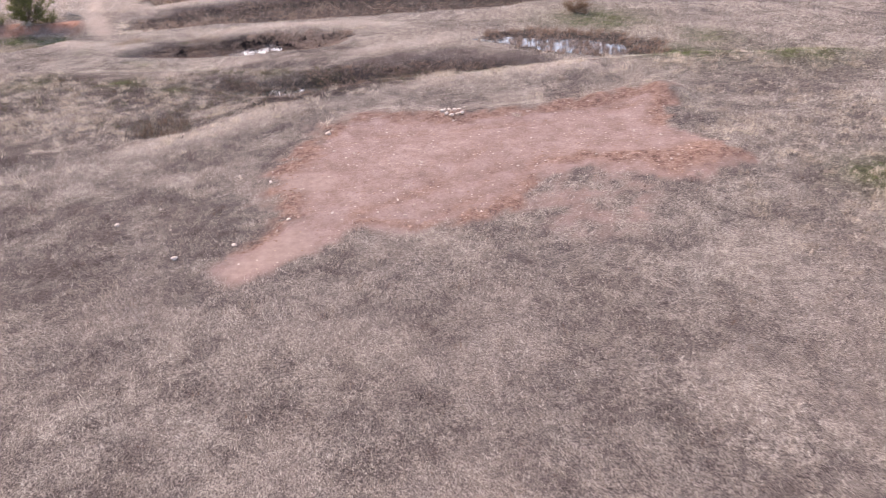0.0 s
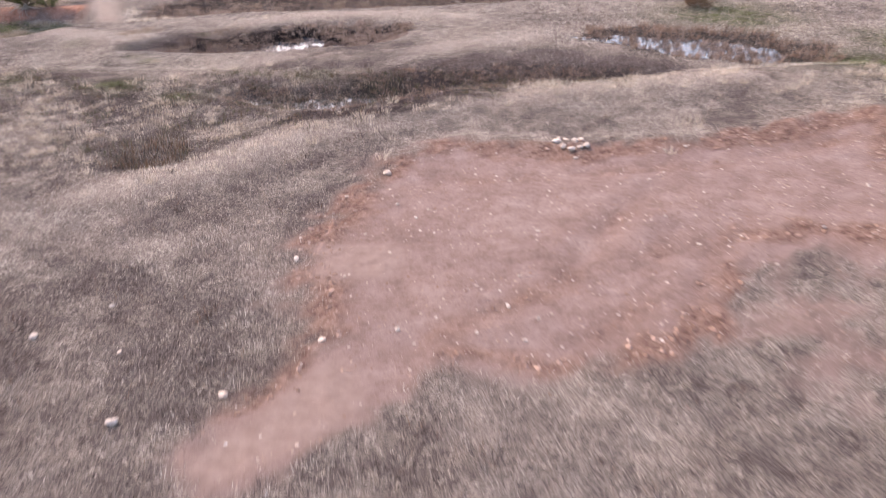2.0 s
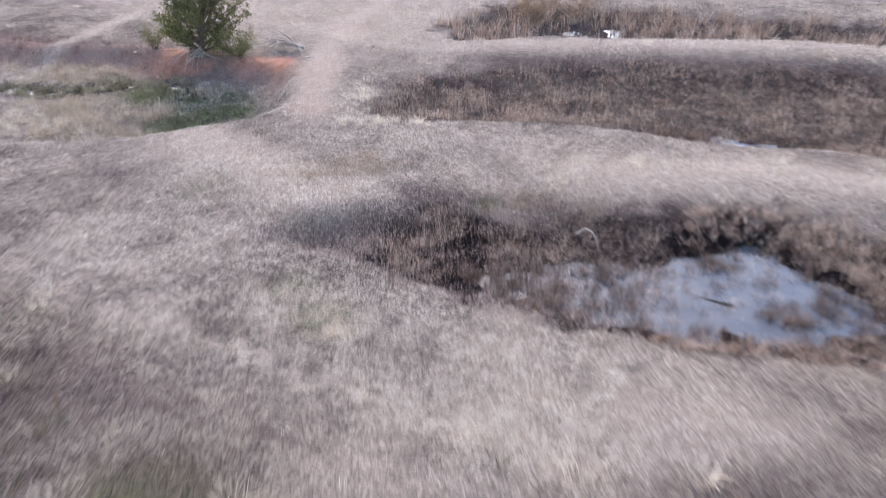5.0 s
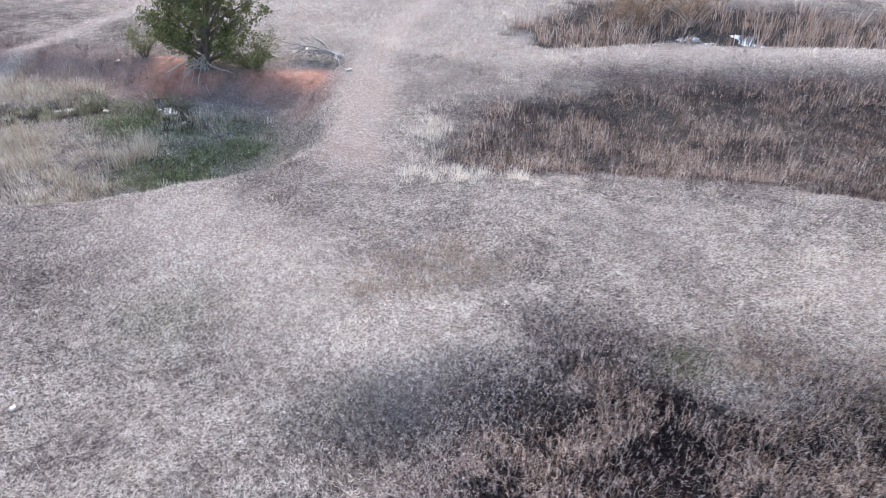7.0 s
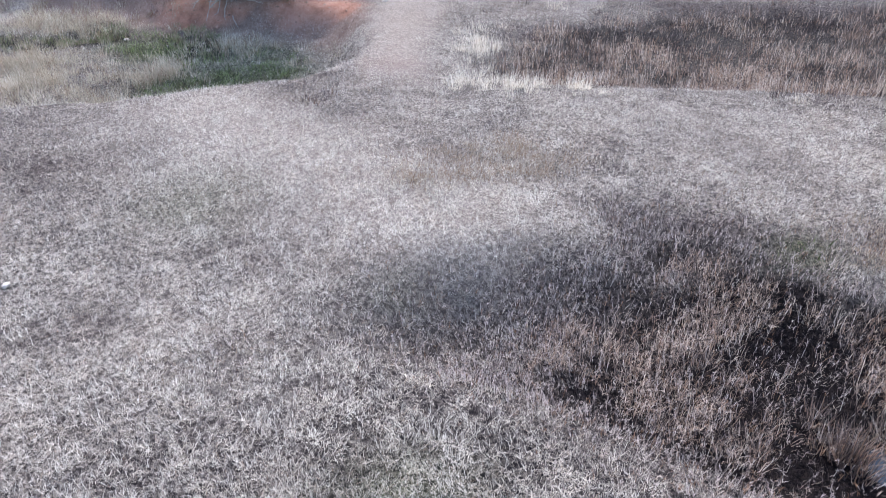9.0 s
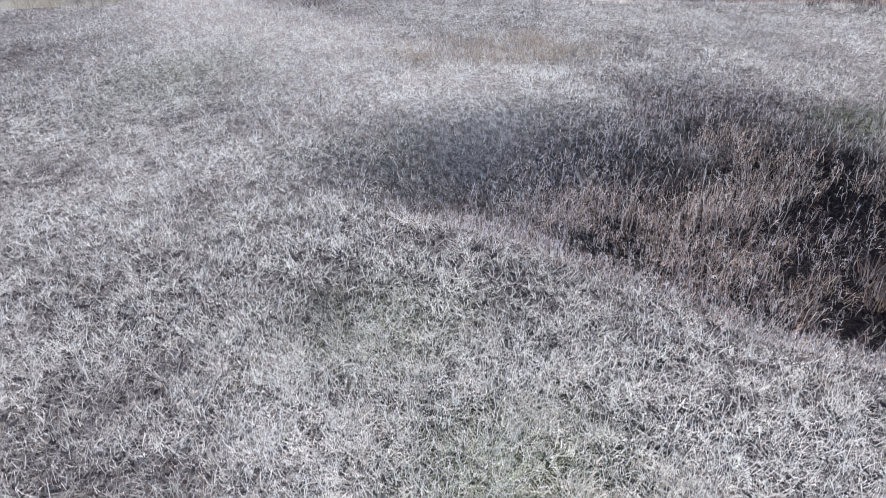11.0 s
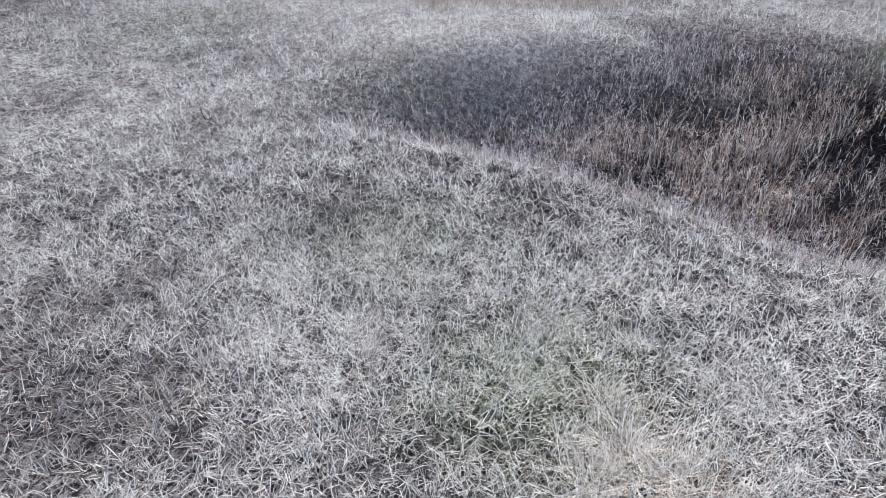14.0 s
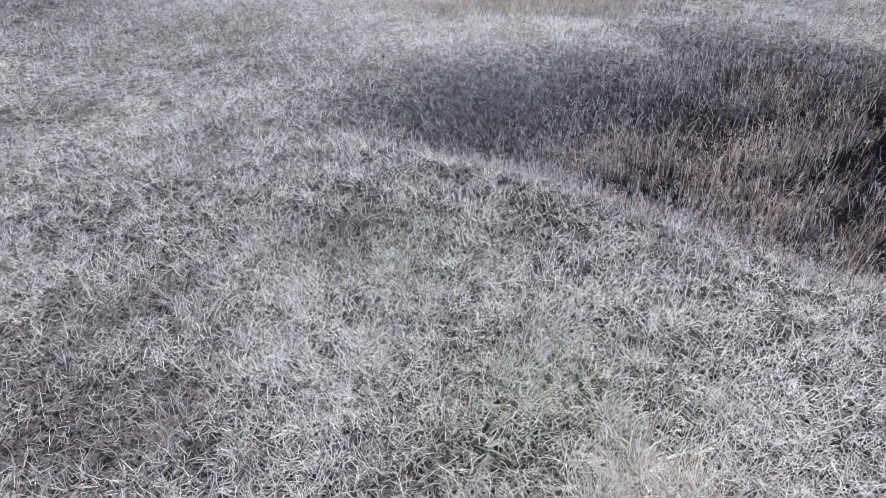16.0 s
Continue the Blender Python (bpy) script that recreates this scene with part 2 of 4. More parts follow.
def line_distance(x, y, pts):
    best = np.full(np.shape(x), 1e9)
    for (ax, ay), (bx, by) in zip(pts, pts[1:]):
        dx, dy = bx - ax, by - ay
        t = np.clip(((x - ax) * dx + (y - ay) * dy) / (dx * dx + dy * dy), 0, 1)
        best = np.minimum(best, np.hypot(x - ax - t * dx, y - ay - t * dy))
    return best


def area_distance(x, y, pts):
    """Distance to an outline; negative inside it."""
    inside = np.zeros(np.shape(x), bool)
    for (ax, ay), (bx, by) in zip(pts, pts[1:] + pts[:1]):
        if ay != by:
            inside ^= ((ay > y) != (by > y)) & (x < (bx - ax) * (y - ay) / (by - ay) + ax)
    d = line_distance(x, y, pts + pts[:1])
    return np.where(inside, -d, d)


PLATEAU = [(-90, -90), (-90, 12), (-30, 15), (-20, 17.5), (-12.5, 20.6), (-10, 21.8), (-8.7, 23), (-6.2, 25.8), (-2.7, 28), (2.6, 29.3), (4.5, 30), (9, 31), (14, 31.2), (30, 33), (90, 33), (90, -90)]
CLAY = [(-5.7, 14.6), (-5.2, 13.9), (-4.6, 14.1), (-3.4, 15.1), (-2.3, 16.4), (-0.8, 16.2), (1.2, 16.7), (2.2, 17.5), (3.1, 19.1), (4.8, 19.7), (6.1, 19.1), (7.7, 19.0), (9.6, 19.8), (9.4, 21.4), (7.9, 23.0), (9.1, 26.4), (7.9, 26.8), (4.8, 25.4),
        (3.1, 24.9), (0.6, 24.4), (-1.0, 24.8), (-2.8, 24.8), (-4.0, 23.8), (-4.9, 20.9), (-5.2, 19.9), (-4.9, 18.7), (-4.2, 17.3), (-4.9, 15.9)]
THIN = [(2.0, 17.2), (3.2, 19.2), (5.2, 19.6), (6.4, 18.4), (5.3, 15.8), (3.4, 15.6)]
STRIP = [(-5.6, 14.5), (-5.2, 14.0), (-3.3, 15.3), (-3.9, 16.8)]
PAD = [(-5.1, 19.9), (-3.3, 19.9), (-3.3, 18.9), (-4.9, 18.6)]
BASIN_A = [(-16.7, 36.0), (-15.6, 35.85), (-14.4, 35.7), (-12.0, 35.7), (-10.0, 36.1), (-8.0, 36.7), (-6.5, 37.1), (-5.1, 38.0), (-4.6, 39.5), (-5.3, 41.0), (-7.5, 41.0), (-10.3, 40.7), (-12.6, 39.2), (-14.0, 38.5), (-15.1, 38.75), (-15.75, 38.4), (-15.6, 37.75), (-16.2, 37.2)]
POOL_A = [(-14.0, 36.75), (-13.0, 36.45), (-12.0, 36.4), (-10.4, 36.7), (-9.2, 37.2), (-8.0, 37.9), (-7.7, 38.6), (-8.4, 39.2), (-9.2, 39.6), (-10.1, 39.7), (-11.2, 38.5), (-12.6, 37.7)]
BASIN_B = [(-11.2, 30.0), (-9.6, 28.9), (-6.6, 28.1), (-4.6, 29.1), (-3.0, 30.3), (-1.2, 30.8), (2.8, 31.3), (5.4, 33.2), (2.0, 34.0), (-1.3, 34.4), (-4.2, 33.0), (-6.4, 31.7), (-10.0, 31.2)]
POOL_B = [(-10.0, 30.3), (-9.0, 29.5), (-7.6, 28.95), (-6.5, 28.5), (-4.9, 29.3), (-4.3, 30.0), (-4.6, 30.7), (-6.4, 30.7), (-8.7, 30.6)]
BASIN_C = [(1.0, 37.4), (3.0, 36.2), (5.0, 34.6), (8.9, 33.7), (11, 34.4), (11.5, 36.6), (8.5, 38.8), (5, 39.6), (2.2, 38.9)]
POOL_C = [(1.7, 37.3), (3.0, 36.5), (5.3, 35.2), (7.3, 34.6), (8.9, 34.3), (9.5, 35.4), (9.2, 36.3), (6.9, 37.4), (4.1, 37.9)]
BASIN_D = [(-19.0, 42.3), (-18.6, 41.7), (-17.8, 41.7), (-16.7, 42.1), (-15.1, 42.7), (-13.3, 43.3), (-11.5, 43.4), (-9.0, 43.9), (-5, 44.6), (2, 45.6), (9, 48), (6, 52.5), (-4, 52.5), (-12.3, 50.0), (-15.2, 48.5), (-17.8, 47.0), (-18.9, 45.8), (-19.2, 44.3)]
POOL_D = [(-13.7, 43.6), (-11.0, 43.6), (-9.0, 44.1), (-8.5, 45.3), (-10.5, 45.4), (-12.6, 44.7)]
BASIN_E = [(-20.8, 40.2), (-20.9, 41.3), (-21.6, 42.6), (-22.2, 43.6), (-22.9, 44.1), (-24.1, 43.95), (-25.3, 43.65), (-26.3, 43.3), (-27.9, 43.2), (-29.2, 42.7), (-30.3, 42.2), (-36, 40.5), (-44, 38.5), (-40, 33), (-31, 34.3), (-26, 36.0), (-23.1, 37.4), (-22.0, 38.3), (-21.3, 39.3)]
POOLS_E = [[(-29.3, 39.9), (-27.6, 40.0), (-26.8, 40.7), (-26.3, 41.6), (-26.6, 42.1), (-27.1, 41.6), (-27.5, 40.9), (-29.2, 40.5)], [(-26.3, 43.0), (-25.4, 43.0), (-24.8, 42.5), (-24.2, 41.9), (-24.5, 41.7), (-25.2, 42.2), (-25.8, 42.7)]]
BASIN_F = [(-20.6, 49.6), (-19.4, 48.6), (-18.4, 49.4), (-17.5, 50.3), (-15.9, 50.8), (-14.4, 51.5), (-12, 52.4), (-6, 54), (-6, 57.5), (-14, 56), (-21, 54.5)]
POOL_F = [(-16.9, 51.9), (-15.4, 51.7), (-14.6, 52.6), (-15.5, 53.6), (-16.8, 53.2)]
HOLLOW = [(-12.0, 24.5), (-10.9, 23.3), (-9.6, 23.4), (-9.0, 24.2), (-9.4, 25.4), (-10.8, 26.0)]
TRAIL = [(-19.2, 40.2), (-19.6, 40.8), (-20.5, 42.3), (-21.5, 44.2), (-22.3, 45.8), (-23.6, 49), (-25, 56), (-25, 90)]
SIDE_TRAIL = [(-29.5, 40.9), (-29.8, 41.6), (-30.0, 42.8), (-30.35, 44.0), (-31, 46), (-33, 52)]
BANK = [(-37, 41.2), (-30, 42.1), (-28.8, 42.6), (-27.7, 43.1), (-26.3, 43.15), (-25.2, 43.55), (-24.0, 43.85), (-22.9, 44.1), (-22.4, 43.8)]
LOOSE = [([(-5.0, 15.6), (-4.3, 17.3), (-4.9, 18.7), (-5.0, 20.4), (-4.6, 22.0), (-3.8, 23.9), (-2.6, 24.5), (-0.8, 24.5), (0.6, 24.1), (3.1, 24.7), (4.9, 25.2), (8.2, 26.4)], 0.42), ([(7.2, 20.2), (8.4, 20.6), (9.2, 20.6)], 0.9), ([(7.8, 23.6), (8.6, 25.8)], 0.7),
         ([(-2.0, 16.7), (-0.6, 16.5), (1.2, 17.0), (2.1, 17.8), (2.9, 19.2)], 0.28), ([(3.0, 20.3), (4.6, 20.7), (6.4, 20.6)], 0.4)]
RUTS = [[(-0.2, 16.9), (0.9, 18.0), (1.45, 19.6), (1.9, 20.6), (2.9, 21.2), (4.6, 21.6)], [(1.6, 17.5), (2.2, 19.0), (2.9, 20.3), (3.9, 21.1)], [(-2.8, 17.0), (-0.4, 18.6), (0.4, 20.2), (1.4, 21.8)], [(-3.2, 22.6), (0.5, 23.2), (4.2, 23.9), (7.4, 25.3)]]
BERM = [(-3.4, 24.4), (-2.0, 25.0), (0.4, 24.6), (3.1, 25.1), (4.8, 25.6), (7.9, 26.9), (9.0, 26.2)]
RIDGES = [([(-10.6, 21.9), (-8.6, 23.2), (-6.1, 25.9), (-2.7, 28.0), (2.6, 29.3), (6, 30.2)], 0.10, 0.9), ([(-24, 46.8), (-21.1, 47.0), (-19.6, 47.1), (-18.9, 47.6), (-17.8, 48.7), (-16.2, 49.3), (-14.8, 50.1), (-12, 51.2), (-4, 53.4), (4, 54)], 0.13, 0.9),
          ([(-20.5, 38.2), (-18, 37.6), (-16.9, 37.3)], 0.10, 1.1), ([(-12.6, 40.4), (-10, 41.9), (-6, 42.3), (-3, 41.4)], 0.12, 0.9), ([(-10.5, 34.3), (-7, 34.9), (-4, 36), (0, 37.6)], 0.08, 0.8)]

WATER_LEVEL = {-0.53: -0.46, -0.04: 0.035, 0.37: 0.44, -0.80: -0.74, -1.01: -0.985, -0.73: -0.69}
CORE_X, CORE_Y, STEP = (-40.0, 26.0), (4.0, 62.0), 0.24


GLOOM_EAST = [(-9.6, 33.6), (-8.6, 34.4), (-8.2, 35.6), (-7.0, 36.4), (-5.0, 36.6), (-6.5, 33.8)]
GLOOM = [(-7.5, 26.8), (-4.5, 27.0), (-1.5, 28.8), (-2, 32.8), (-5, 33.0), (-6, 31.6), (-4.2, 29.9), (-6.5, 28.2)]


def gloom(x, y):
    """Where dark weeds crowd the bleached grass out."""
    return np.maximum(np.exp(-(area_distance(x, y, GLOOM).clip(0) / 0.6) ** 2), 0.6 * np.exp(-(area_distance(x, y, GLOOM_EAST).clip(0) / 0.7) ** 2)) * (0.35 + 0.65 * sstep(0.36, 0.5, mottle(x, y)))


def mottle(x, y):
    return 0.62 * fbm(x, y, 1.1, 95) + 0.38 * fbm(x, y, 0.40, 96)


def land(x, y):
    """Height of the ground, and masks for its kinds and for painted gap shade."""
    wob = (fbm(x, y, 1.6, 3) - 0.5) * 1.0
    fray = (fbm(x, y, 0.5, 9) - 0.5) * 0.8
    low = np.interp(x, (-34, -14.5, -8, 12), (-0.3, 0.0, 0.17, 0.75)) + np.interp(y, (20, 26, 30, 32, 33.6, 36, 38, 42, 46), (0.85, 0.5, 0.3, 0.16, -0.02, -0.05, -0.05, -0.22, -0.35))
    high = 1.12 + 0.03 * np.clip(x, -20, 16)
    z = low + (high - low) * (1 - sstep(-0.4, 2.8, area_distance(x, y, PLATEAU) + wob))
    for pts, lift, width in RIDGES:
        z = z + lift * np.exp(-(line_distance(x, y, pts) / width) ** 2)
    z = z + 0.16 * (fbm(x, y, 1.7, 23, 2) - 0.5) * np.exp(-(line_distance(x, y, RIDGES[1][0]) / 0.9) ** 2)
    marsh = np.zeros(np.shape(x))
    for outline, floor, near, far, wet in ((BASIN_A, -0.385, 0.85, 1.6, 1), (BASIN_B, 0.09, 0.8, 1.6, 0.55), (BASIN_C, 0.50, 0.6, 1.2, 0.7), (BASIN_D, -0.66, 1.5, 2.2, 0.72), (BASIN_E, -0.93, 1.0, 0.42, 0.0), (BASIN_F, -0.63, 0.7, 1.5, 0.7), (HOLLOW, 0.52, 0.7, 1.0, 0.5)):
        d = area_distance(x, y, outline) + wob * 0.5 + 0.7 * (fbm(x, y, 2.3, 14) - 0.5)
        middle = sum(p[1] for p in outline) / len(outline)
        soft = near + (far - near) * sstep(middle - 0.8, middle + 0.8, y)
        w = 1 - sstep(-soft, 0.35, d)
        z = z + (floor + 0.06 * (wob + fray) - z) * w
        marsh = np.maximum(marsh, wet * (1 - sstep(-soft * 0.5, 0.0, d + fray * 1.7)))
    marsh = marsh * (1 - 0.8 * (1 - sstep(-16.3, -14.9, x + 0.5 * wob)) * sstep(-18.5, -17.5, x) * sstep(34.5, 35.2, y) * (1 - sstep(38.8, 39.6, y)))
    level = np.full(np.shape(x), -9.0)
    for outline, depth, hummock in ((POOL_A, -0.53, 0.75), (POOL_B, -0.04, 1.5), (POOL_C, 0.37, 0.6), (POOL_D, -0.80, 0.8), (POOLS_E[0], -1.01, 1.9), (POOLS_E[1], -1.01, 1.9), (POOL_F, -0.73, 0.7)):
        w = 1 - sstep(-0.35, 0.25, area_distance(x, y, outline) + fray * 1.1)
        level = np.where(w > 0, WATER_LEVEL[depth], level)
        z = np.where(w > 0, z + (np.minimum(z, depth + hummock * 0.28 * (fbm(x, y, 0.75, 85, 3) - 0.42)) - z) * w, z)
    for px, py, r in ((-15.1, 37.2, 0.09), (-14.86, 37.5, 0.11), (-14.25, 37.1, 0.09), (-13.73, 37.12, 0.14), (-13.55, 37.5, 0.10), (-13.5, 37.85, 0.10)):
        z = z - 0.13 * np.exp(-(((x - px) * 1.6) ** 2 + ((y - py) * 0.8) ** 2) / r ** 2) * (0.2 + 1.4 * fbm(x, y, 0.35, 19))
    z = z + 0.08 * (fbm(x, y, 5.0, 21) - 0.5) + 0.07 * (fbm(x, y, 1.1, 33) - 0.5)
    d = area_distance(x, y, CLAY)
    dirt = 1 - sstep(-0.18, 0.14 + 0.5 * (1 - sstep(-4, -1, x)) * sstep(16.5, 18, y), d + fray * (0.7 + 0.8 * sstep(16, 17.5, y) + 1.6 * (1 - sstep(-4, -2, x)) * sstep(16.5, 18, y)) + wob * 0.8)
    thin = 1 - sstep(-0.5, 0.5, area_distance(x, y, THIN) + fray)
    dirt = np.maximum(dirt, thin * sstep(0.40, 0.62, fbm(x, y, 0.5, 61)) * 0.8)
    worn = np.maximum(1 - sstep(-0.15, 0.15, area_distance(x, y, STRIP) + fray * 0.4), 1 - sstep(-0.12, 0.12, area_distance(x, y, PAD) + fray * 0.3))
    dirt = np.maximum(dirt, worn)
    for pts in RUTS:
        r = line_distance(x, y, pts)
        z = z + dirt * (0.02 * np.exp(-((r - 0.42) / 0.18) ** 2) - 0.035 * np.exp(-(r / 0.2) ** 2)) * (0.5 + fbm(x, y, 2.0, 5))
    z = z + 0.16 * np.exp(-(line_distance(x, y, BERM) / 0.5) ** 2) * (0.4 + 1.1 * fbm(x, y, 0.9, 71))
    z = z + 0.35 * np.exp(-((x - 8.5) ** 2 + (y - 26.1) ** 2) / 0.9) + 0.22 * np.exp(-((x - 8.9) ** 2 + (y - 20.6) ** 2) / 1.0)
    z = z + dirt * (1 - worn) * 0.10 * (fbm(x, y, 0.7, 44) - 0.5)
    red = np.zeros(np.shape(x))
    for bx, by, r in ((-26.4, 43.2, 0.75), (-26.4, 43.8, 0.55), (-25.7, 43.5, 0.55), (-25.1, 43.6, 0.4), (-23.95, 43.9, 0.7), (-23.4, 44.15, 0.8), (-23.05, 44.6, 0.5), (-22.8, 44.2, 0.4)):
        red = np.maximum(red, 1 - sstep(r * 0.4, r * 1.1, np.hypot(x - bx, (y - by) * 1.5) + fray * 0.6))
    foot = np.exp(-((x + 19.9) ** 2 + (y - 41.4) ** 2) / 0.25)
    trail = np.maximum(1 - sstep(0.30, 0.85, line_distance(x, y, TRAIL) + wob * 0.5), 0.8 * (1 - sstep(0.12, 0.4, line_distance(x, y, SIDE_TRAIL) + wob * 0.2)))
    trail = trail * sstep(39.6, 41.8, y + 0.6 * wob)
    bank = np.exp(-(line_distance(x, y, BANK) / 0.75) ** 2) * (0.45 + 0.9 * fbm(x, y, 0.9, 16)) * (1 - trail)
    clod = np.zeros(np.shape(x))
    for pts, width in LOOSE:
        clod = np.maximum(clod, 1 - sstep(width * 0.35, width * 1.25, line_distance(x, y, pts) + fray * 1.3 + wob * 0.5))
    for pts in RUTS:
        clod = np.maximum(clod, 0.6 * np.exp(-((line_distance(x, y, pts) + fray * 0.3) / 0.22) ** 2) * sstep(0.35, 0.55, fbm(x, y, 1.1, 93)))
    clod = np.maximum(clod, np.maximum(red, 0.6 * np.clip(bank, 0, 1)))
    z = z + clod * dirt * 0.10 * (fbm(x, y, 0.45, 48, 3) - 0.35)
    dirt = np.maximum(dirt, np.maximum(red, np.maximum(np.maximum(0.45 * foot, 0.8 * np.clip(bank, 0, 1)), 0.12 * trail * sstep(39.8, 41, y) * (1 - sstep(44.5, 46, y)))))
    green = (1 - sstep(-0.8, 0.6, area_distance(x, y, [(-22.2, 39.5), (-21.4, 40.2), (-21.4, 41.2), (-22.4, 43.2), (-24.0, 43.3), (-26.2, 42.8), (-27.6, 42.4), (-27.2, 41.4), (-25.0, 40.6), (-23.6, 39.2)]) + wob)) * np.clip(0.62 + 2.0 * (fbm(x, y, 0.8, 81) - 0.47), 0.5, 0.9)
    for gx, gy, r, s in ((-14.3, 30.7, 0.9, 0.8), (-11.7, 29.4, 0.9, 0.5), (-14.85, 34.45, 0.34, 0.75), (-15.7, 34.9, 0.35, 0.4), (-16.75, 36.45, 0.22, 0.2), (-14.2, 38.45, 0.3, 0.7), (-18.9, 36.7, 0.5, 0.4), (-7.9, 32.3, 0.8, 0.5), (-18.6, 30.8, 1.3, 0.5),
                         (11.5, 33.0, 2.6, 0.8), (16, 32.0, 2.6, 0.75), (13.2, 18.8, 1.4, 0.8), (8.8, 41.5, 3.0, 0.7), (14, 37, 2.0, 0.5), (1.5, 30.5, 1.6, 0.3), (-5.5, 31.4, 0.9, 0.4)):
        green = np.maximum(green, s * np.exp(-((x - gx) ** 2 + (y - gy) ** 2) / r ** 2) * (0.3 + 1.4 * fbm(x, y, 0.4, 27)))
    dark = sstep(0.50, 0.66, fbm(x, y, 3.4, 51)) * 0.4 * (0.75 - 0.35 * np.exp(-((x + 15.2) ** 2 + (y - 34.6) ** 2) / 4))
    dark = np.maximum(dark, 0.8 * np.exp(-(area_distance(x, y, [(-20, 31.6), (-18, 29), (-15, 27.6), (-12.5, 27.8), (-11, 29), (-13, 31), (-17, 32)]).clip(0) / 0.8) ** 2) * sstep(0.35, 0.6, fbm(x, y, 1.2, 57)))
    dark = np.maximum(dark, 0.6 * (1 - sstep(0.46, 0.57, mottle(x, y))) * sstep(-1, 2.0, area_distance(x, y, PLATEAU)) * (1 - sstep(31.2, 33.4, y)) * (1 - sstep(3, 6, x)))
    dark = np.maximum(dark, 0.38 * sstep(-0.5, 1.5, area_distance(x, y, PLATEAU)) * (1 - sstep(30.8, 32.6, y + 0.1 * (x + 12))) * (1 - sstep(-2, 2, x)) * sstep(0.36, 0.46, fbm(x, y, 0.8, 98)))
    dark = np.maximum(dark, 0.9 * np.exp(-(line_distance(x, y, [(-27.3, 43.6), (-29.5, 42.9), (-33, 42.2)]) / 1.0) ** 2))
    dark = np.maximum(dark, 0.75 * np.exp(-(area_distance(x, y, [(-6.5, 31.6), (-3.6, 31.2), (1.5, 31.5), (5, 33.4), (2, 35.4), (-1, 35.5), (-4.2, 33.6)]).clip(0) / 0.7) ** 2))
    dark = np.maximum(dark, 0.55 * np.exp(-(area_distance(x, y, [(10.5, 27), (13, 23.5), (17, 24), (20, 29), (14, 30)]).clip(0) / 1.2) ** 2) * sstep(0.4, 0.6, fbm(x, y, 1.5, 58)))
    for gx, gy, r in ((-15.78, 33.82, 0.2), (-16.0, 33.62, 0.32), (-16.35, 33.85, 0.25), (-15.1, 34.08, 0.14), (-18.3, 35.1, 0.25), (-17.3, 35.3, 0.2), (-16.0, 34.9, 0.2), (-16.2, 34.1, 0.2)):
        dark = np.maximum(dark, 0.9 * np.exp(-((x - gx) ** 2 + (y - gy) ** 2) / r ** 2))
    pale = np.maximum(0.8 * trail, 0.2 * sstep(0.52, 0.7, fbm(x, y, 2.6, 66)))
    for pts, lift, width in RIDGES:
        pale = np.maximum(pale, 0.7 * np.exp(-(line_distance(x, y, pts) / (width * 0.9)) ** 2))
    pale = np.maximum(pale, 0.5 * sstep(44.5, 47.5, y + 0.15 * (x + 24)) * (x < -18.5))
    dark = np.maximum(dark, 0.8 * np.exp(-(line_distance(x, y, [(-19.6, 46.3), (-18, 47.2), (-15, 48.2), (-12, 49.6), (-4, 52), (4, 52.5)]) / 1.0) ** 2))
    # Dark weedy bank; the hollow's shade is painted into this band too.
    dark = np.maximum(dark, 0.8 * np.exp(-(np.minimum(line_distance(x, y, [(-16.6, 36.5), (-16.0, 37.1)]), line_distance(x, y, [(-15.6, 38.35), (-15.0, 38.6), (-14.4, 38.5), (-13.2, 39.0)])) / 0.36) ** 2))
    dark = np.maximum(dark, 0.65 * np.exp(-((area_distance(x, y, BASIN_D) + 0.3) / 0.55) ** 2) * sstep(0.36, 0.52, fbm(x, y, 0.9, 18)))
    dark = np.maximum(dark, 0.35 * np.clip(bank, 0, 1) * (1 - red))
    dark = np.maximum(dark, 0.30 * (1 - sstep(14, 21, y)) * sstep(0.30, 0.6, fbm(x, y, 2.2, 88)))
    dark = np.maximum(dark, 0.55 * np.exp(-(area_distance(x, y, [(-11, 21), (-6, 24), (-5.2, 20), (-5, 16), (-8, 13), (-13, 16)]).clip(0) / 1.0) ** 2) * sstep(0.35, 0.5, fbm(x, y, 1.0, 99)))
    dark = np.maximum(dark, 0.42 * (1 - sstep(0.42, 0.53, 0.6 * fbm(x, y, 0.9, 101) + 0.4 * fbm(x, y, 0.32, 102))) * (area_distance(x, y, PLATEAU) < 0.5) * (0.25 + 0.75 * sstep(0.35, 0.55, fbm(x, y, 4.0, 103))))
    dark = np.maximum(dark, 0.7 * np.exp(-((area_distance(x, y, BASIN_A) + 0.15) / 0.3) ** 2) * (y < 37.5))
    pale = pale * (1 - 0.75 * sstep(-8, -6, x) * (1 - sstep(-3, -1, x)) * sstep(25, 26.5, y) * (1 - sstep(30, 31, y)))
    dark = np.maximum(dark, 0.85 * np.exp(-((x + 5.3) ** 2 + (y - 28) ** 2) / 2.5) * sstep(0.38, 0.55, mottle(x, y)))
    pale = pale * (1 - gloom(x, y))
    dark = np.maximum(dark, 0.9 * gloom(x, y))
    boggy = (1 - sstep(0.43, 0.52, mottle(x, y))) * sstep(0.3, 1.8, area_distance(x, y, PLATEAU)) * (1 - sstep(30.6, 32.0, y)) * (1 - sstep(-3, -1, x)) * sstep(-25, -20, x)
    marsh = np.maximum(marsh, np.maximum(0.4 * gloom(x, y), 0.25 * boggy))
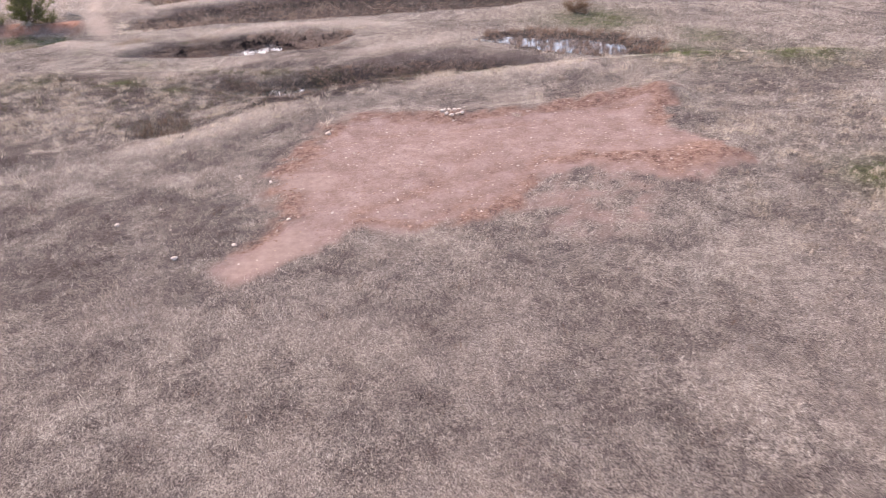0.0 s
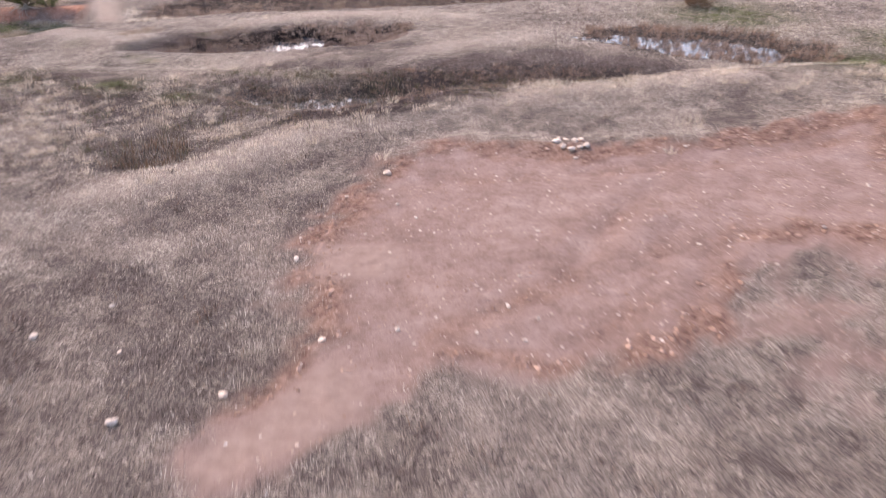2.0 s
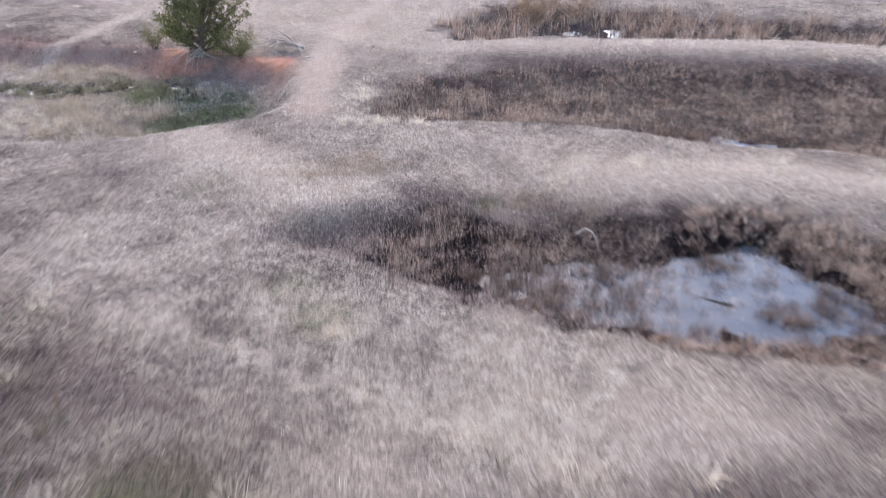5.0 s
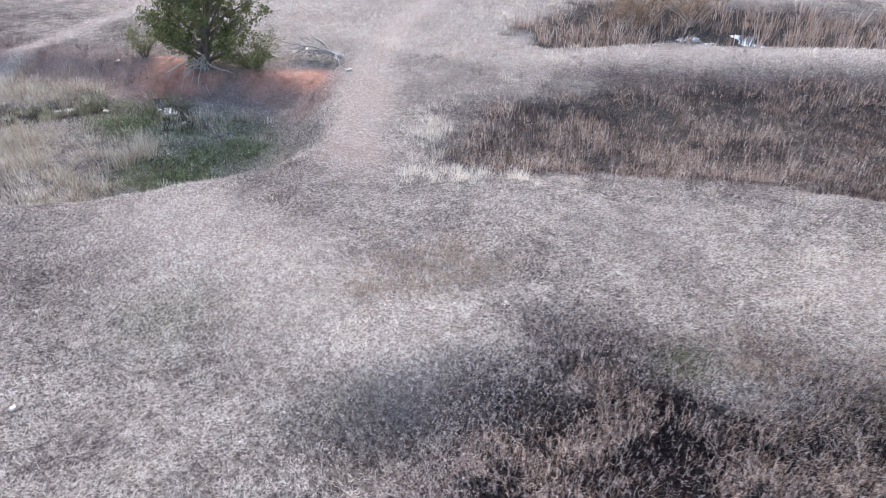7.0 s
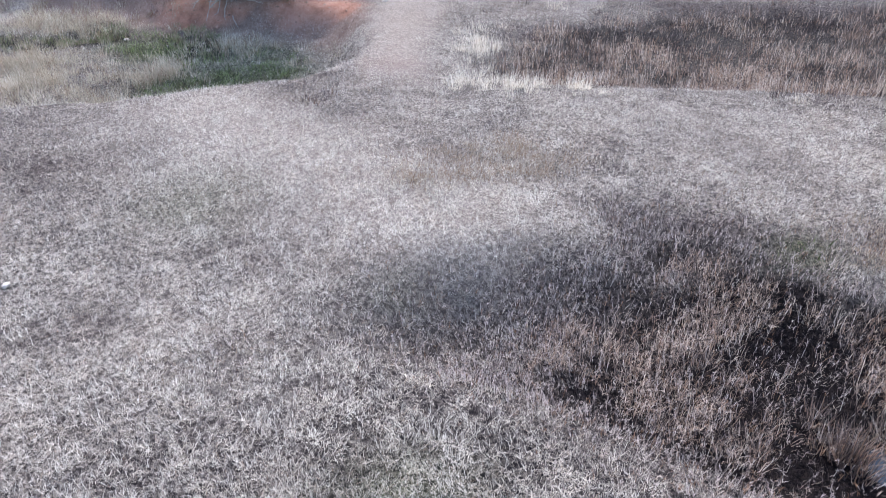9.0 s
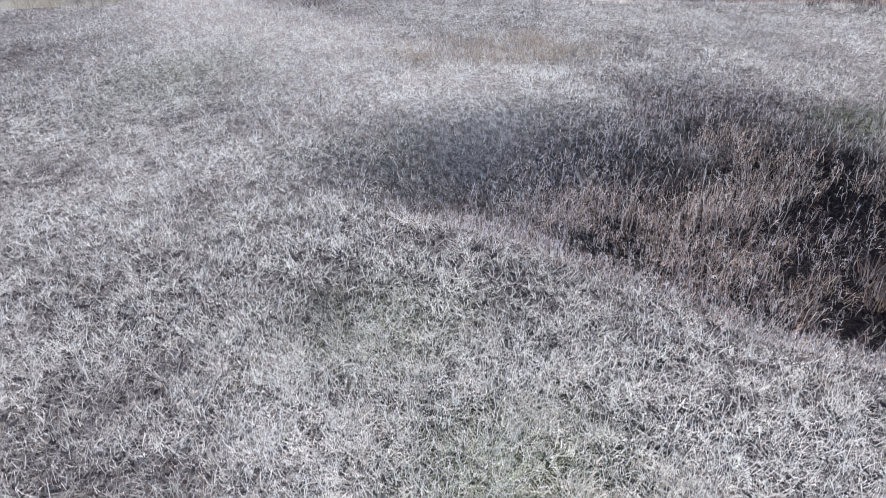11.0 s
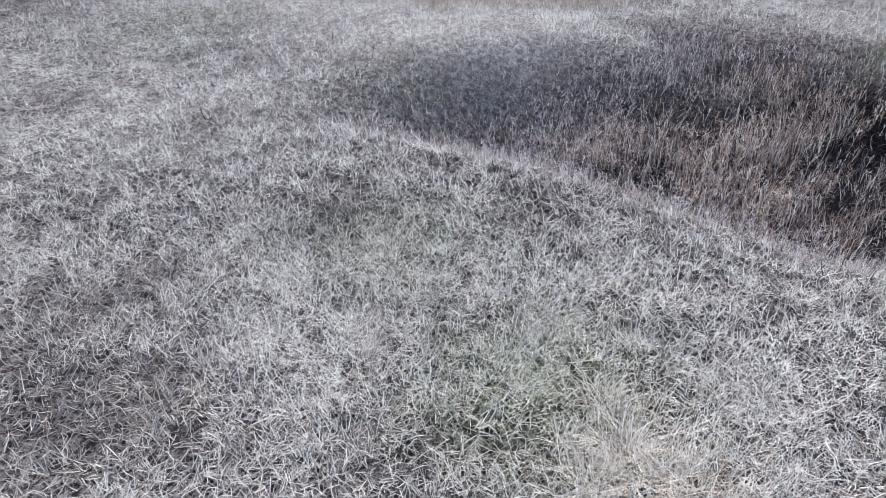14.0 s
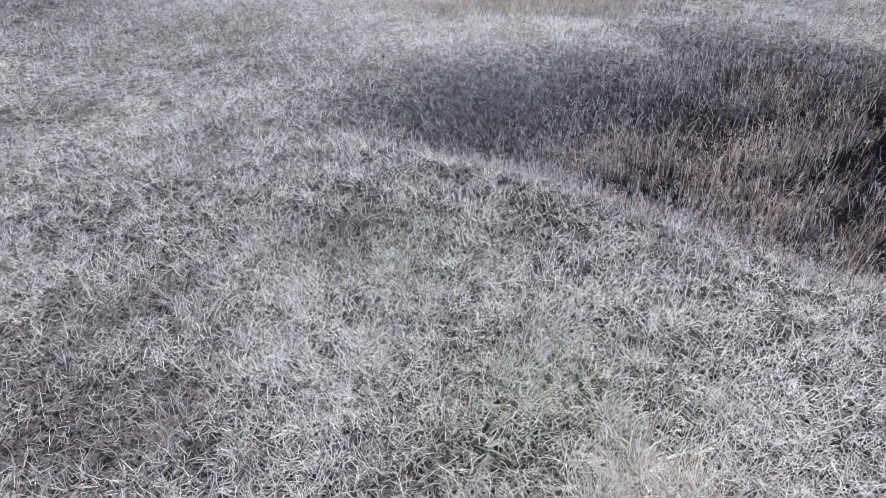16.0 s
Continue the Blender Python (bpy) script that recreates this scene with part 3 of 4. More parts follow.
    tongue = np.exp(-(line_distance(x, y, [(-16.9, 37.6), (-16.3, 37.75), (-15.95, 37.9)]) / 0.38) ** 2)
    dark, marsh = dark * (1 - 0.9 * tongue), marsh * (1 - tongue)
    for pts, r in (([(-16.67, 44.0), (-15.0, 45.2), (-13.2, 46.4), (-10.5, 47.6)], 0.16), ([(-17.6, 42.9), (-15.6, 43.4), (-13.9, 43.7)], 0.3)):
        marsh = np.maximum(marsh, 0.95 * np.exp(-(line_distance(x, y, pts) / r) ** 2))
    dark = dark * (1 - pale) * (1 - red) * (1 - 0.75 * thin)
    for outline in POOLS_E:
        marsh = np.maximum(marsh, 0.85 * (1 - sstep(-0.1, 0.45, area_distance(x, y, outline) + fray)))
    # Ground within about 3 m of the hover spot gets painted gap shade.
    return dict(z=z, level=level, dirt=np.clip(dirt, 0, 1), worn=worn, hover_far=sstep(1.3, 3.2, np.hypot(x + 15.2, y - 35.2)), clod=np.clip(clod, 0, 1), red=red, marsh=marsh, green=np.clip(green, 0, 1) * (1 - dirt), dark=dark, pale=pale * (1 - marsh), trail=trail)


def axis(lo, hi, reach):
    core = np.arange(lo, hi + 1e-6, STEP)
    grow = np.cumsum(STEP * 1.22 ** np.arange(1, 40))
    grow = grow[grow < reach]
    return np.concatenate((lo - grow[::-1], core, hi + grow))


gx, gy = axis(*CORE_X, 700), axis(*CORE_Y, 700)
GX, GY = np.meshgrid(gx, gy, indexing="ij")
LAND = land(GX, GY)
i0, j0 = int(np.searchsorted(gx, CORE_X[0] - 1e-6)), int(np.searchsorted(gy, CORE_Y[0] - 1e-6))
ni, nj = int((CORE_X[1] - CORE_X[0]) / STEP + 1e-6), int((CORE_Y[1] - CORE_Y[0]) / STEP + 1e-6)


def at(kind, x, y):
    """A mask or the height of the built ground at places within the core."""
    u, v = np.clip((np.asarray(x) - CORE_X[0]) / STEP, 0, ni - 1e-6), np.clip((np.asarray(y) - CORE_Y[0]) / STEP, 0, nj - 1e-6)
    i, j = u.astype(int), v.astype(int)
    f, g, a = u - i, v - j, LAND[kind]
    i, j = i + i0, j + j0
    return (a[i, j] * (1 - f) + a[i + 1, j] * f) * (1 - g) + (a[i, j + 1] * (1 - f) + a[i + 1, j + 1] * f) * g


def ground_sheet():
    n, m = GX.shape
    idx = np.arange(n * m).reshape(n, m)
    quads = np.stack((idx[:-1, :-1], idx[1:, :-1], idx[1:, 1:], idx[:-1, 1:]), -1).reshape(-1, 4)
    me = raw_mesh("ground", np.stack((GX, GY, LAND["z"]), -1).reshape(-1, 3), quads.ravel(), np.full(len(quads), 4), GROUND)
    for kind in ("dirt", "worn", "clod", "red", "hover_far", "marsh", "green", "dark", "pale"):
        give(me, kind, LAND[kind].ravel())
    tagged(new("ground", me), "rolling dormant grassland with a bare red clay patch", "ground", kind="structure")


ground_sheet()


# ---------------------------------------------------------------- water
def pool(outline, level, label, spread=1.2):
    cx, cy = sum(p[0] for p in outline) / len(outline), sum(p[1] for p in outline) / len(outline)
    bm = bmesh.new()
    ring = [bm.verts.new((cx + (x - cx) * spread, cy + (y - cy) * spread, level)) for x, y in outline]
    bm.faces.new(ring)
    bmesh.ops.recalc_face_normals(bm, faces=bm.faces)
    me = bpy.data.meshes.new("water")
    bm.to_mesh(me)
    bm.free()
    me.materials.append(WATER)
    tagged(new("water", me), label, "pond", kind="structure")


pool(BASIN_A, -0.46, "still shallow pond choked with dead sedge", 0.97)
pool(POOL_B, 0.035, "shallow puddled pond half filled with dead grass", 1.5)
pool(POOL_C, 0.44, "long shallow pond reflecting the pale sky", 1.04)
pool(POOL_D, -0.74, "small open pool at the edge of brown marsh")
pool(POOLS_E[0], -0.985, "broken strip of bright water among low weeds")
pool(POOLS_E[1], -0.985, "small pools below a red clay bank")
pool(POOL_F, -0.69, "small distant pool beyond a grassy ridge")


# ---------------------------------------------------------------- grasses
def scatter(rng, box, per_m2, chance):
    """Random places in a box (x0, x1, y0, y1), kept with the chance that a function of x and y gives."""
    x0, x1, y0, y1 = box
    count = int((x1 - x0) * (y1 - y0) * per_m2)
    x, y = rng.uniform(x0, x1, count), rng.uniform(y0, y1, count)
    keep = rng.rand(count) < chance(x, y)
    return x[keep], y[keep]


def blades(name, rng, x, y, length, width, lean, curl, material, segments=3, tone=None, green=None, rust=None, label="", heading=None, lift=0.0, twist=0.25):
    """One mesh of many bent, tapering blades that stand at x, y."""
    n = len(x)
    z = np.maximum(at("z", x, y), at("level", x, y) - 0.02) - 0.012 + lift
    turn = rng.uniform(0, 2 * np.pi, n) if heading is None else heading
    length, width, lean, curl = (np.broadcast_to(v, n) for v in (length, width, lean, curl))
    across = turn + np.pi / 2 + rng.normal(0, 0.5, n)
    ax, ay = np.cos(across) * width / 2, np.sin(across) * width / 2
    px, py, pz, ang, rows = x.copy(), y.copy(), z.copy(), lean.copy(), []
    for k in range(segments + 1):
        if k == segments:
            rows.append(np.stack((px, py, pz), -1))
            break
        taper = 1 - 0.55 * k / segments
        rows.append(np.stack((px - ax * taper, py - ay * taper, pz), -1))
        rows.append(np.stack((px + ax * taper, py + ay * taper, pz), -1))
        step = length / segments
        px, py, pz = px + np.cos(turn) * np.sin(ang) * step, py + np.sin(turn) * np.sin(ang) * step, pz + np.cos(ang) * step
        ang = ang + curl / segments
        turn = turn + rng.normal(0, twist, n)
    faces = [(2 * k, 2 * k + 1, 2 * k + 3, 2 * k + 2) for k in range(segments - 1)] + [(2 * segments - 2, 2 * segments - 1, 2 * segments)]
    me = many(name, np.stack(rows, 1), faces, material)
    corners = 2 * segments + 1
    for key, v in (("tone", tone), ("green", green), ("rust", rust)):
        give(me, key, np.repeat(np.broadcast_to(0.0 if v is None else v, n), corners))
    return tagged(new(name, me), label, name.replace("_", " "), kind="stuff")


def wet(x, y):
    """How deep the ground lies under the nearest pond, for keeping turf out of open water."""
    w = np.zeros(np.shape(x))
    for outline in (POOL_A, POOL_B, POOL_C, POOL_D, POOLS_E[0], POOLS_E[1], POOL_F):
        w = np.maximum(w, 1 - sstep(-0.3, 0.25, area_distance(x, y, outline)))
    return w


def turf_chance(x, y, even=0.16):
    clump = sstep(0.36, 0.54, 0.6 * vnoise(x, y, 0.075, 4) + 0.4 * vnoise(x, y, 0.2, 6))
    return (1 - at("dirt", x, y)) * (1 - 0.9 * at("trail", x, y)) * (1 - 0.95 * sstep(0.3, 0.8, at("marsh", x, y))) * (1 - (0.52 + 0.26 * at("hover_far", x, y)) * at("dark", x, y)) * (even + (1 - even) * clump)


def turf_tone(rng, x, y):
    far = 0.45 + 0.55 * at("hover_far", x, y)
    t = 0.60 + 0.42 * far * (fbm(x, y, 1.5, 13) - 0.5) + 0.45 * far * (vnoise(x, y, 0.22, 17) - 0.5) + 0.18 * at("pale", x, y) - 0.52 * at("dark", x, y) - 0.25 * at("marsh", x, y)
    return np.clip(t + rng.normal(0, 0.24, len(x)), 0.02, 0.98)


def turf(seed, box, per_m2, length, width, segments, chance=turf_chance, grow=None, wild=0.8, flat=1.0, lift=0.0, shade=0.0, twist=0.5):
    rng = np.random.RandomState(seed)
    x, y = scatter(rng, box, per_m2, chance)
    n = len(x)
    if grow:
        width = width * grow(x, y)
    g = np.clip(at("green", x, y) * 1.1 * (rng.rand(n) < 0.75) * rng.uniform(0.4, 1, n), 0, 0.9)
    r = np.where(rng.rand(n) < 0.10, rng.uniform(0.2, 0.7, n), 0.0)
    blades("dry_grass", rng, x, y, length * rng.uniform(0.5, 1.35, n), width * rng.uniform(0.7, 1.3, n), np.abs(rng.normal(flat, 0.38, n)), rng.normal(0.35, wild, n),
           GRASS, segments, np.clip(turf_tone(rng, x, y) + shade, 0, 1), g, r, "matted pale dormant grass covering the field", lift=lift * rng.rand(n), twist=twist)


def hover_falloff(x, y):
    d = np.hypot(x + 14.4, y - 33.0)
    return turf_chance(x, y, 0.5) * np.clip(4.8 / d ** 2, 0, 1) * (d < 7)


def off_hover(x, y):
    return sstep(3.0, 5.0, np.hypot(x + 14.8, y - 35.0))


HOVER = (-22.5, -10.5, 31.0, 40.6)
# The low mat is toned darker to paint shade beneath the paler tufts.
turf(11, HOVER, 7600, 0.062, 0.0020, 2, lambda x, y: hover_falloff(x, y) * (0.25 + 0.75 * sstep(32.6, 33.4, y)), lambda x, y: np.clip(np.hypot(x + 14.4, y - 33.0) / 2.2, 1, 4) ** 0.6, 1.3, 1.25, 0.035, -0.12, 0.75)


def low_field(x, y):
    return turf_chance(x, y) * sstep(3.0, 6.5, np.hypot(x + 14.4, y - 33.0)) * sstep(29.0, 32.0, y)


turf(12, (-31, -2, 29, 48), 2300, 0.060, 0.0052, 1, low_field, lift=0.02)
turf(13, (-36, 8, 48, 60), 430, 0.09, 0.010, 1, lift=0.02)
turf(14, (-22, 12, 7, 32), 620, 0.10, 0.0095, 1, lambda x, y: turf_chance(x, y) * (1 - sstep(29.0, 32.0, y)), lift=0.02)
turf(15, (12, 25, 12, 46), 210, 0.14, 0.018, 1, lift=0.02)
turf(16, (-2, 12, 32, 48), 420, 0.13, 0.014, 1, lift=0.02)


def tussocks(seed, box, per_m2, chance, reach, tall, width, count, material, name, label, tone=(0.55, 0.2), rust=0.0, green=0.0, lean=0.35, curl=0.7, segments=3):
    """Bunch grasses: each tuft is a fan of long blades from one foot."""
    rng = np.random.RandomState(seed)
    cx, cy = scatter(rng, box, per_m2, chance)
    size = rng.uniform(0.55, 1.3, len(cx))
    per = np.maximum(3, (count * size).astype(int))
    who = np.repeat(np.arange(len(cx)), per)
    n = len(who)
    a, r = rng.uniform(0, 2 * np.pi, n), reach * np.sqrt(rng.rand(n)) * size[who]
    x, y = cx[who] + np.cos(a) * r, cy[who] + np.sin(a) * r
    base = rng.normal(tone[0], tone[1] * 0.6, len(cx))[who]
    blades(name, rng, x, y, tall * size[who] * rng.uniform(0.55, 1.2, n), width, np.abs(rng.normal(lean, 0.25, n)), np.abs(rng.normal(curl, 0.4, n)), material, segments,
           np.clip(base + rng.normal(0, tone[1] * 0.6, n), 0, 1), np.full(n, green) * rng.rand(n), np.where(rng.rand(n) < rust, rng.uniform(0.3, 0.9, n), 0), label, heading=a + rng.normal(0, 0.5, n))


def tufts(seed, box, per_m2, count, chance):
    """Small star-shaped tufts of long bleached blades that arch out of the mat."""
    rng = np.random.RandomState(seed)
    cx, cy = scatter(rng, box, per_m2, chance)
    d = np.clip(np.hypot(cx + 14.4, cy - 33.0) / 2.2, 1, 4) ** 0.5
    who = np.repeat(np.arange(len(cx)), count)
    n = len(who)
    a, r = rng.uniform(0, 2 * np.pi, n), 0.03 * np.sqrt(rng.rand(n))
    x, y = cx[who] + np.cos(a) * r, cy[who] + np.sin(a) * r
    tone = np.clip(turf_tone(rng, x, y) + 0.17 + rng.normal(0, 0.10, len(cx))[who], 0.05, 1)
    g = np.clip(at("green", x, y) * 0.9 * (rng.rand(n) < 0.6) * rng.uniform(0.4, 1, n), 0, 0.9)
    blades("dry_grass", rng, x, y, 0.068 * rng.uniform(0.5, 1.4, n), 0.0020 * d[who] * rng.uniform(0.7, 1.3, n), np.abs(rng.normal(1.15, 0.36, n)), rng.normal(0.6, 1.1, n), GRASS, 2,
           tone, g, np.where(rng.rand(n) < 0.06, rng.uniform(0.2, 0.6, n), 0), "bleached dormant grass in small arching tufts", heading=a + rng.normal(0, 1.0, n), lift=0.025 * rng.rand(n), twist=0.8)


tufts(17, (-22, -11, 32.4, 40.2), 950, 9, lambda x, y: hover_falloff(x, y) * (0.25 + 0.75 * sstep(32.9, 33.4, y)))


# More low mat, its tone lowered as shade under the tufts.
turf(18, (-16.5, -13.5, 33.3, 34.8), 7000, 0.056, 0.0018, 2, lambda x, y: turf_chance(x, y, 0.5), wild=1.3, flat=1.2, lift=0.03, shade=-0.08, twist=0.75)


def straw_chance(x, y):
    p = 0.12 + 0.9 * at("pale", x, y) * (1 - 0.9 * at("trail", x, y))
    return p * off_hover(x, y) * (1 - gloom(x, y)) * (1 - at("dirt", x, y)) * (1 - at("marsh", x, y)) * sstep(0.42, 0.62, fbm(x, y, 1.8, 73))


tussocks(21, (-22, 11, 19, 34), 5.0, straw_chance, 0.13, 0.26, 0.010, 26, STRAW, "bunch_grass", "pale bleached bunch grass in loose tufts")
tussocks(28, (-12, 7, 21, 31), 14, lambda x, y: (1 - gloom(x, y)) * np.exp(-(line_distance(x, y, RIDGES[0][0]) / 0.55) ** 2) * (1 - 0.6 * sstep(-8, -6, x) * (1 - sstep(-3, -1, x))) * (1 - at("dirt", x, y)) * (0.35 + 0.65 * sstep(0.4, 0.6, fbm(x, y, 1.2, 78))), 0.12, 0.17, 0.010, 20, STRAW, "bunch_grass", "pale bleached grass along the crest of the slope", tone=(0.6, 0.2), segments=2)
tussocks(30, (-16, 12, 8, 23), 9, lambda x, y: sstep(0.5, 0.6, 0.6 * fbm(x, y, 0.9, 101) + 0.4 * fbm(x, y, 0.32, 102)) * (1 - at("dirt", x, y)), 0.14, 0.12, 0.009, 15, GRASS, "bunch_grass", "low bleached grass in scattered tufts", tone=(0.60, 0.25), lean=0.7, curl=0.7, segments=2)
tussocks(22, (-35, 0, 39.5, 56), 5.0, lambda x, y: straw_chance(x, y) * (0.4 + (at("z", x, y) < -0.6) * 0.8), 0.15, 0.20, 0.0065, 40, STRAW, "bunch_grass", "pale bleached bunch grass in loose tufts")
tussocks(26, (-21, 3, 23.5, 33), 14, lambda x, y: (1 - 0.8 * gloom(x, y)) * sstep(0.49, 0.58, mottle(x, y)) * (1 - at("dirt", x, y)) * (1 - at("marsh", x, y)) * sstep(-1, 2.5, area_distance(x, y, PLATEAU)) * off_hover(x, y), 0.13, 0.17, 0.009, 22, STRAW, "bunch_grass", "pale bleached bunch grass in loose tufts", tone=(0.42, 0.28), segments=2)
tussocks(27, (8.5, 18, 12, 32), 7, lambda x, y: sstep(0.45, 0.58, fbm(x, y, 1.4, 97)) * (1 - at("dirt", x, y)) * (1 - at("marsh", x, y)), 0.16, 0.20, 0.011, 18, STRAW, "bunch_grass", "pale bleached bunch grass in loose tufts", tone=(0.38, 0.25), segments=2)
tussocks(23, (-34, -21.5, 36.8, 43.2), 16, lambda x, y: 0.7 * sstep(0.44, 0.58, fbm(x, y, 1.7, 75)) * (1 - wet(x, y)) * (1 - 0.8 * at("green", x, y)) * (at("z", x, y) < -0.55), 0.14, 0.19, 0.0055, 34, STRAW, "bunch_grass", "silvery pale bunch grass in the low hollow", green=0.35, tone=(0.42, 0.28), segments=2)
tussocks(29, (-29.5, -22.4, 38.2, 43.2), 60, lambda x, y: np.clip(sum(np.exp(-((x - tx) ** 2 + (y - ty) ** 2) / r ** 2) for tx, ty, r in ((-24.0, 42.4, 0.4), (-27.8, 41.9, 0.6), (-25.4, 39.2, 0.7), (-24.0, 40.6, 0.5), (-23.8, 39.1, 0.5), (-26.4, 39.8, 0.6), (-28.6, 41.6, 0.6))), 0, 1), 0.12, 0.26, 0.0055, 30, STRAW, "bunch_grass", "tall feathery straw-coloured bunch grass by the pools", tone=(0.32, 0.25), rust=0.2, green=0.25, lean=0.35, curl=0.8)
tussocks(24, (-15.0, -14.0, 33.9, 34.7), 230, lambda x, y: np.exp(-((x + 14.54) ** 2 + (y - 34.31) ** 2) / 0.016), 0.07, 0.15, 0.0020, 60, STRAW, "bunch_grass", "straw coloured tussock with long arching blades", tone=(0.52, 0.25), rust=0.25, lean=0.65, curl=1.2)
tussocks(25, (-16.6, -15.6, 33.4, 34.2), 30, lambda x, y: 0.7 * np.exp(-((x + 15.88) ** 2 + (y - 33.62) ** 2) / 0.03), 0.08, 0.12, 0.0022, 50, STRAW, "bunch_grass", "straw coloured tussock with long arching blades", tone=(0.35, 0.2), rust=0.4, lean=0.6, curl=1.1)


def spots(*places):
    """A chance that is high round the places given as x, y and radius."""
    return lambda x, y: np.clip(sum(np.exp(-((x - px) ** 2 + (y - py) ** 2) / r ** 2) for px, py, r in places), 0, 1)


tussocks(61, (-19, -11.5, 37.4, 40.2), 130, spots((-17.2, 38.6, 0.45), (-16.8, 39.1, 0.45), (-17.4, 38.0, 0.3), (-13.4, 38.75, 0.5), (-12.6, 38.9, 0.5)), 0.10, 0.11, 0.0036, 26, STRAW, "bunch_grass", "short russet-tan grass on the crest of the mound", tone=(0.20, 0.22), rust=0.5, lean=0.6, curl=0.8, segments=2)
tussocks(62, (-20, -16.6, 40.6, 43.8), 60, spots((-18.5, 41.15, 0.35), (-17.9, 41.3, 0.35), (-19.15, 42.5, 0.25), (-19.3, 43.1, 0.25), (-17.2, 41.6, 0.3)), 0.09, 0.20, 0.0045, 26, STRAW, "bunch_grass", "tall bleached grass beside the worn trail", tone=(0.75, 0.2), lean=0.35, curl=0.6, segments=2)
tussocks(63, (-32, -22.4, 35.6, 40.4), 26, lambda x, y: np.exp(-(line_distance(x, y, [(-23.0, 38.6), (-25.2, 38.9), (-27.0, 38.4), (-30, 37.6)]) / 0.55) ** 2) * sstep(0.38, 0.52, fbm(x, y, 0.9, 79)), 0.12, 0.20, 0.0050, 30, STRAW, "bunch_grass", "silvery feathery grass along the low hollow", tone=(0.78, 0.2), lean=0.45, curl=0.8, segments=2)


def sedge_chance(outlines, open_water, least=0.12):
    def chance(x, y):
        w = np.zeros(np.shape(x))
        for outline in outlines:
            w = np.maximum(w, (1 - sstep(0.2, 0.8, area_distance(x, y, outline))) * sstep(0.15, 0.5, at("marsh", x, y)))
        return w * (1 - open_water * wet(x, y)) * (least + (1 - least) * sstep(0.40, 0.56, fbm(x, y, 0.6, 41)))
    return chance


def deep_a(x, y):
    return 1 - sstep(-0.75, -0.4, area_distance(x, y, BASIN_A))


def stalks(seed, box, per_m2, chance, tall, width, side, material, name, label, tone=(0.4, 0.25), rust=0.2, lean=0.18):
    """Upright dead stalks that carry short drooping side leaves."""
    rng = np.random.RandomState(seed)
    x, y = scatter(rng, box, per_m2, chance)
    n = len(x)
    a, l, tilt = rng.uniform(0, 2 * np.pi, n), tall * rng.uniform(0.5, 1.3, n), np.abs(rng.normal(lean, 0.12, n))
    shade, red = np.clip(rng.normal(*tone, n), 0, 1), np.where(rng.rand(n) < rust, rng.uniform(0.3, 0.9, n), 0)
    who = np.repeat(np.arange(n), side)
    m = len(who)
    f = rng.uniform(0.2, 1.0, m) * l[who]
    out = np.sin(tilt[who]) * f
    xs, ys = np.concatenate((x, x[who] + np.cos(a[who]) * out)), np.concatenate((y, y[who] + np.sin(a[who]) * out))
    blades(name, rng, xs, ys, np.concatenate((l, 0.30 * tall * rng.uniform(0.5, 1.3, m))), np.concatenate((np.full(n, width), np.full(m, width * 1.25))), np.concatenate((tilt, np.abs(rng.normal(0.7, 0.4, m)))),
           np.concatenate((rng.normal(0.15, 0.2, n), rng.normal(1.5, 0.6, m))), material, 2, np.concatenate((shade, np.clip(shade[who] + rng.normal(0.05, 0.15, m), 0, 1))), None, np.concatenate((red, red[who])), label,
           heading=np.concatenate((a, rng.uniform(0, 2 * np.pi, m))), lift=np.concatenate((np.zeros(n), np.cos(tilt[who]) * f)))


tussocks(31, (-17.4, -11, 35.3, 39.6), 150, lambda x, y: sedge_chance([BASIN_A], 0.25)(x, y) * deep_a(x, y), 0.07, 0.13, 0.0027, 15, REED, "dead_sedge", "dense brown dead sedge standing in dark water", tone=(0.40, 0.42), rust=0.25, lean=0.5, curl=1.3, segments=2)
stalks(39, (-16.6, -11, 35.7, 39.2), 560, lambda x, y: deep_a(x, y) * sedge_chance([BASIN_A], 0.3)(x, y) * sstep(0.44, 0.58, fbm(x, y, 0.9, 46)), 0.20, 0.0027, 6, REED, "dead_sedge", "tan upright sedge stalks standing in dark water", tone=(0.44, 0.3), rust=0.22)
stalks(40, (-17.2, -11, 35.5, 39.4), 420, sedge_chance([BASIN_A], 0.3, 0.6), 0.12, 0.0032, 5, WEED, "dry_weeds", "grey mauve dead stalks on the bank of the pond", tone=(0.46, 0.35), rust=0.1, lean=0.3)
tussocks(32, (-11, -4, 35.5, 41.5), 230, sedge_chance([BASIN_A], 0.85, 0.4), 0.06, 0.15, 0.007, 11, REED, "dead_sedge", "dense brown dead sedge standing in dark water", tone=(0.58, 0.35), rust=0.3, lean=0.2, curl=0.9, segments=2)
tussocks(33, (-20.5, 9, 41.3, 53), 80, sedge_chance([BASIN_D], 0.6, 0.5), 0.09, 0.14, 0.0065, 12, REED, "dead_sedge", "dull brown dead sedge across a marshy hollow", tone=(0.34, 0.45), rust=0.35, lean=0.5, curl=0.6, segments=1)
stalks(38, (-20, -7, 42, 50), 420, lambda x, y: sedge_chance([BASIN_D], 0.9, 0.5)(x, y) * (0.30 + 0.70 * np.exp(-((x + 16.9) ** 2 / 3.6 + (y - 44.6) ** 2 / 2.6))) * sstep(0.40, 0.54, fbm(x, y, 0.9, 47)), 0.24, 0.0055, 2, REED, "dead_sedge", "tall tawny dead sedge in upright clumps", tone=(0.72, 0.30), rust=0.5, lean=0.2)
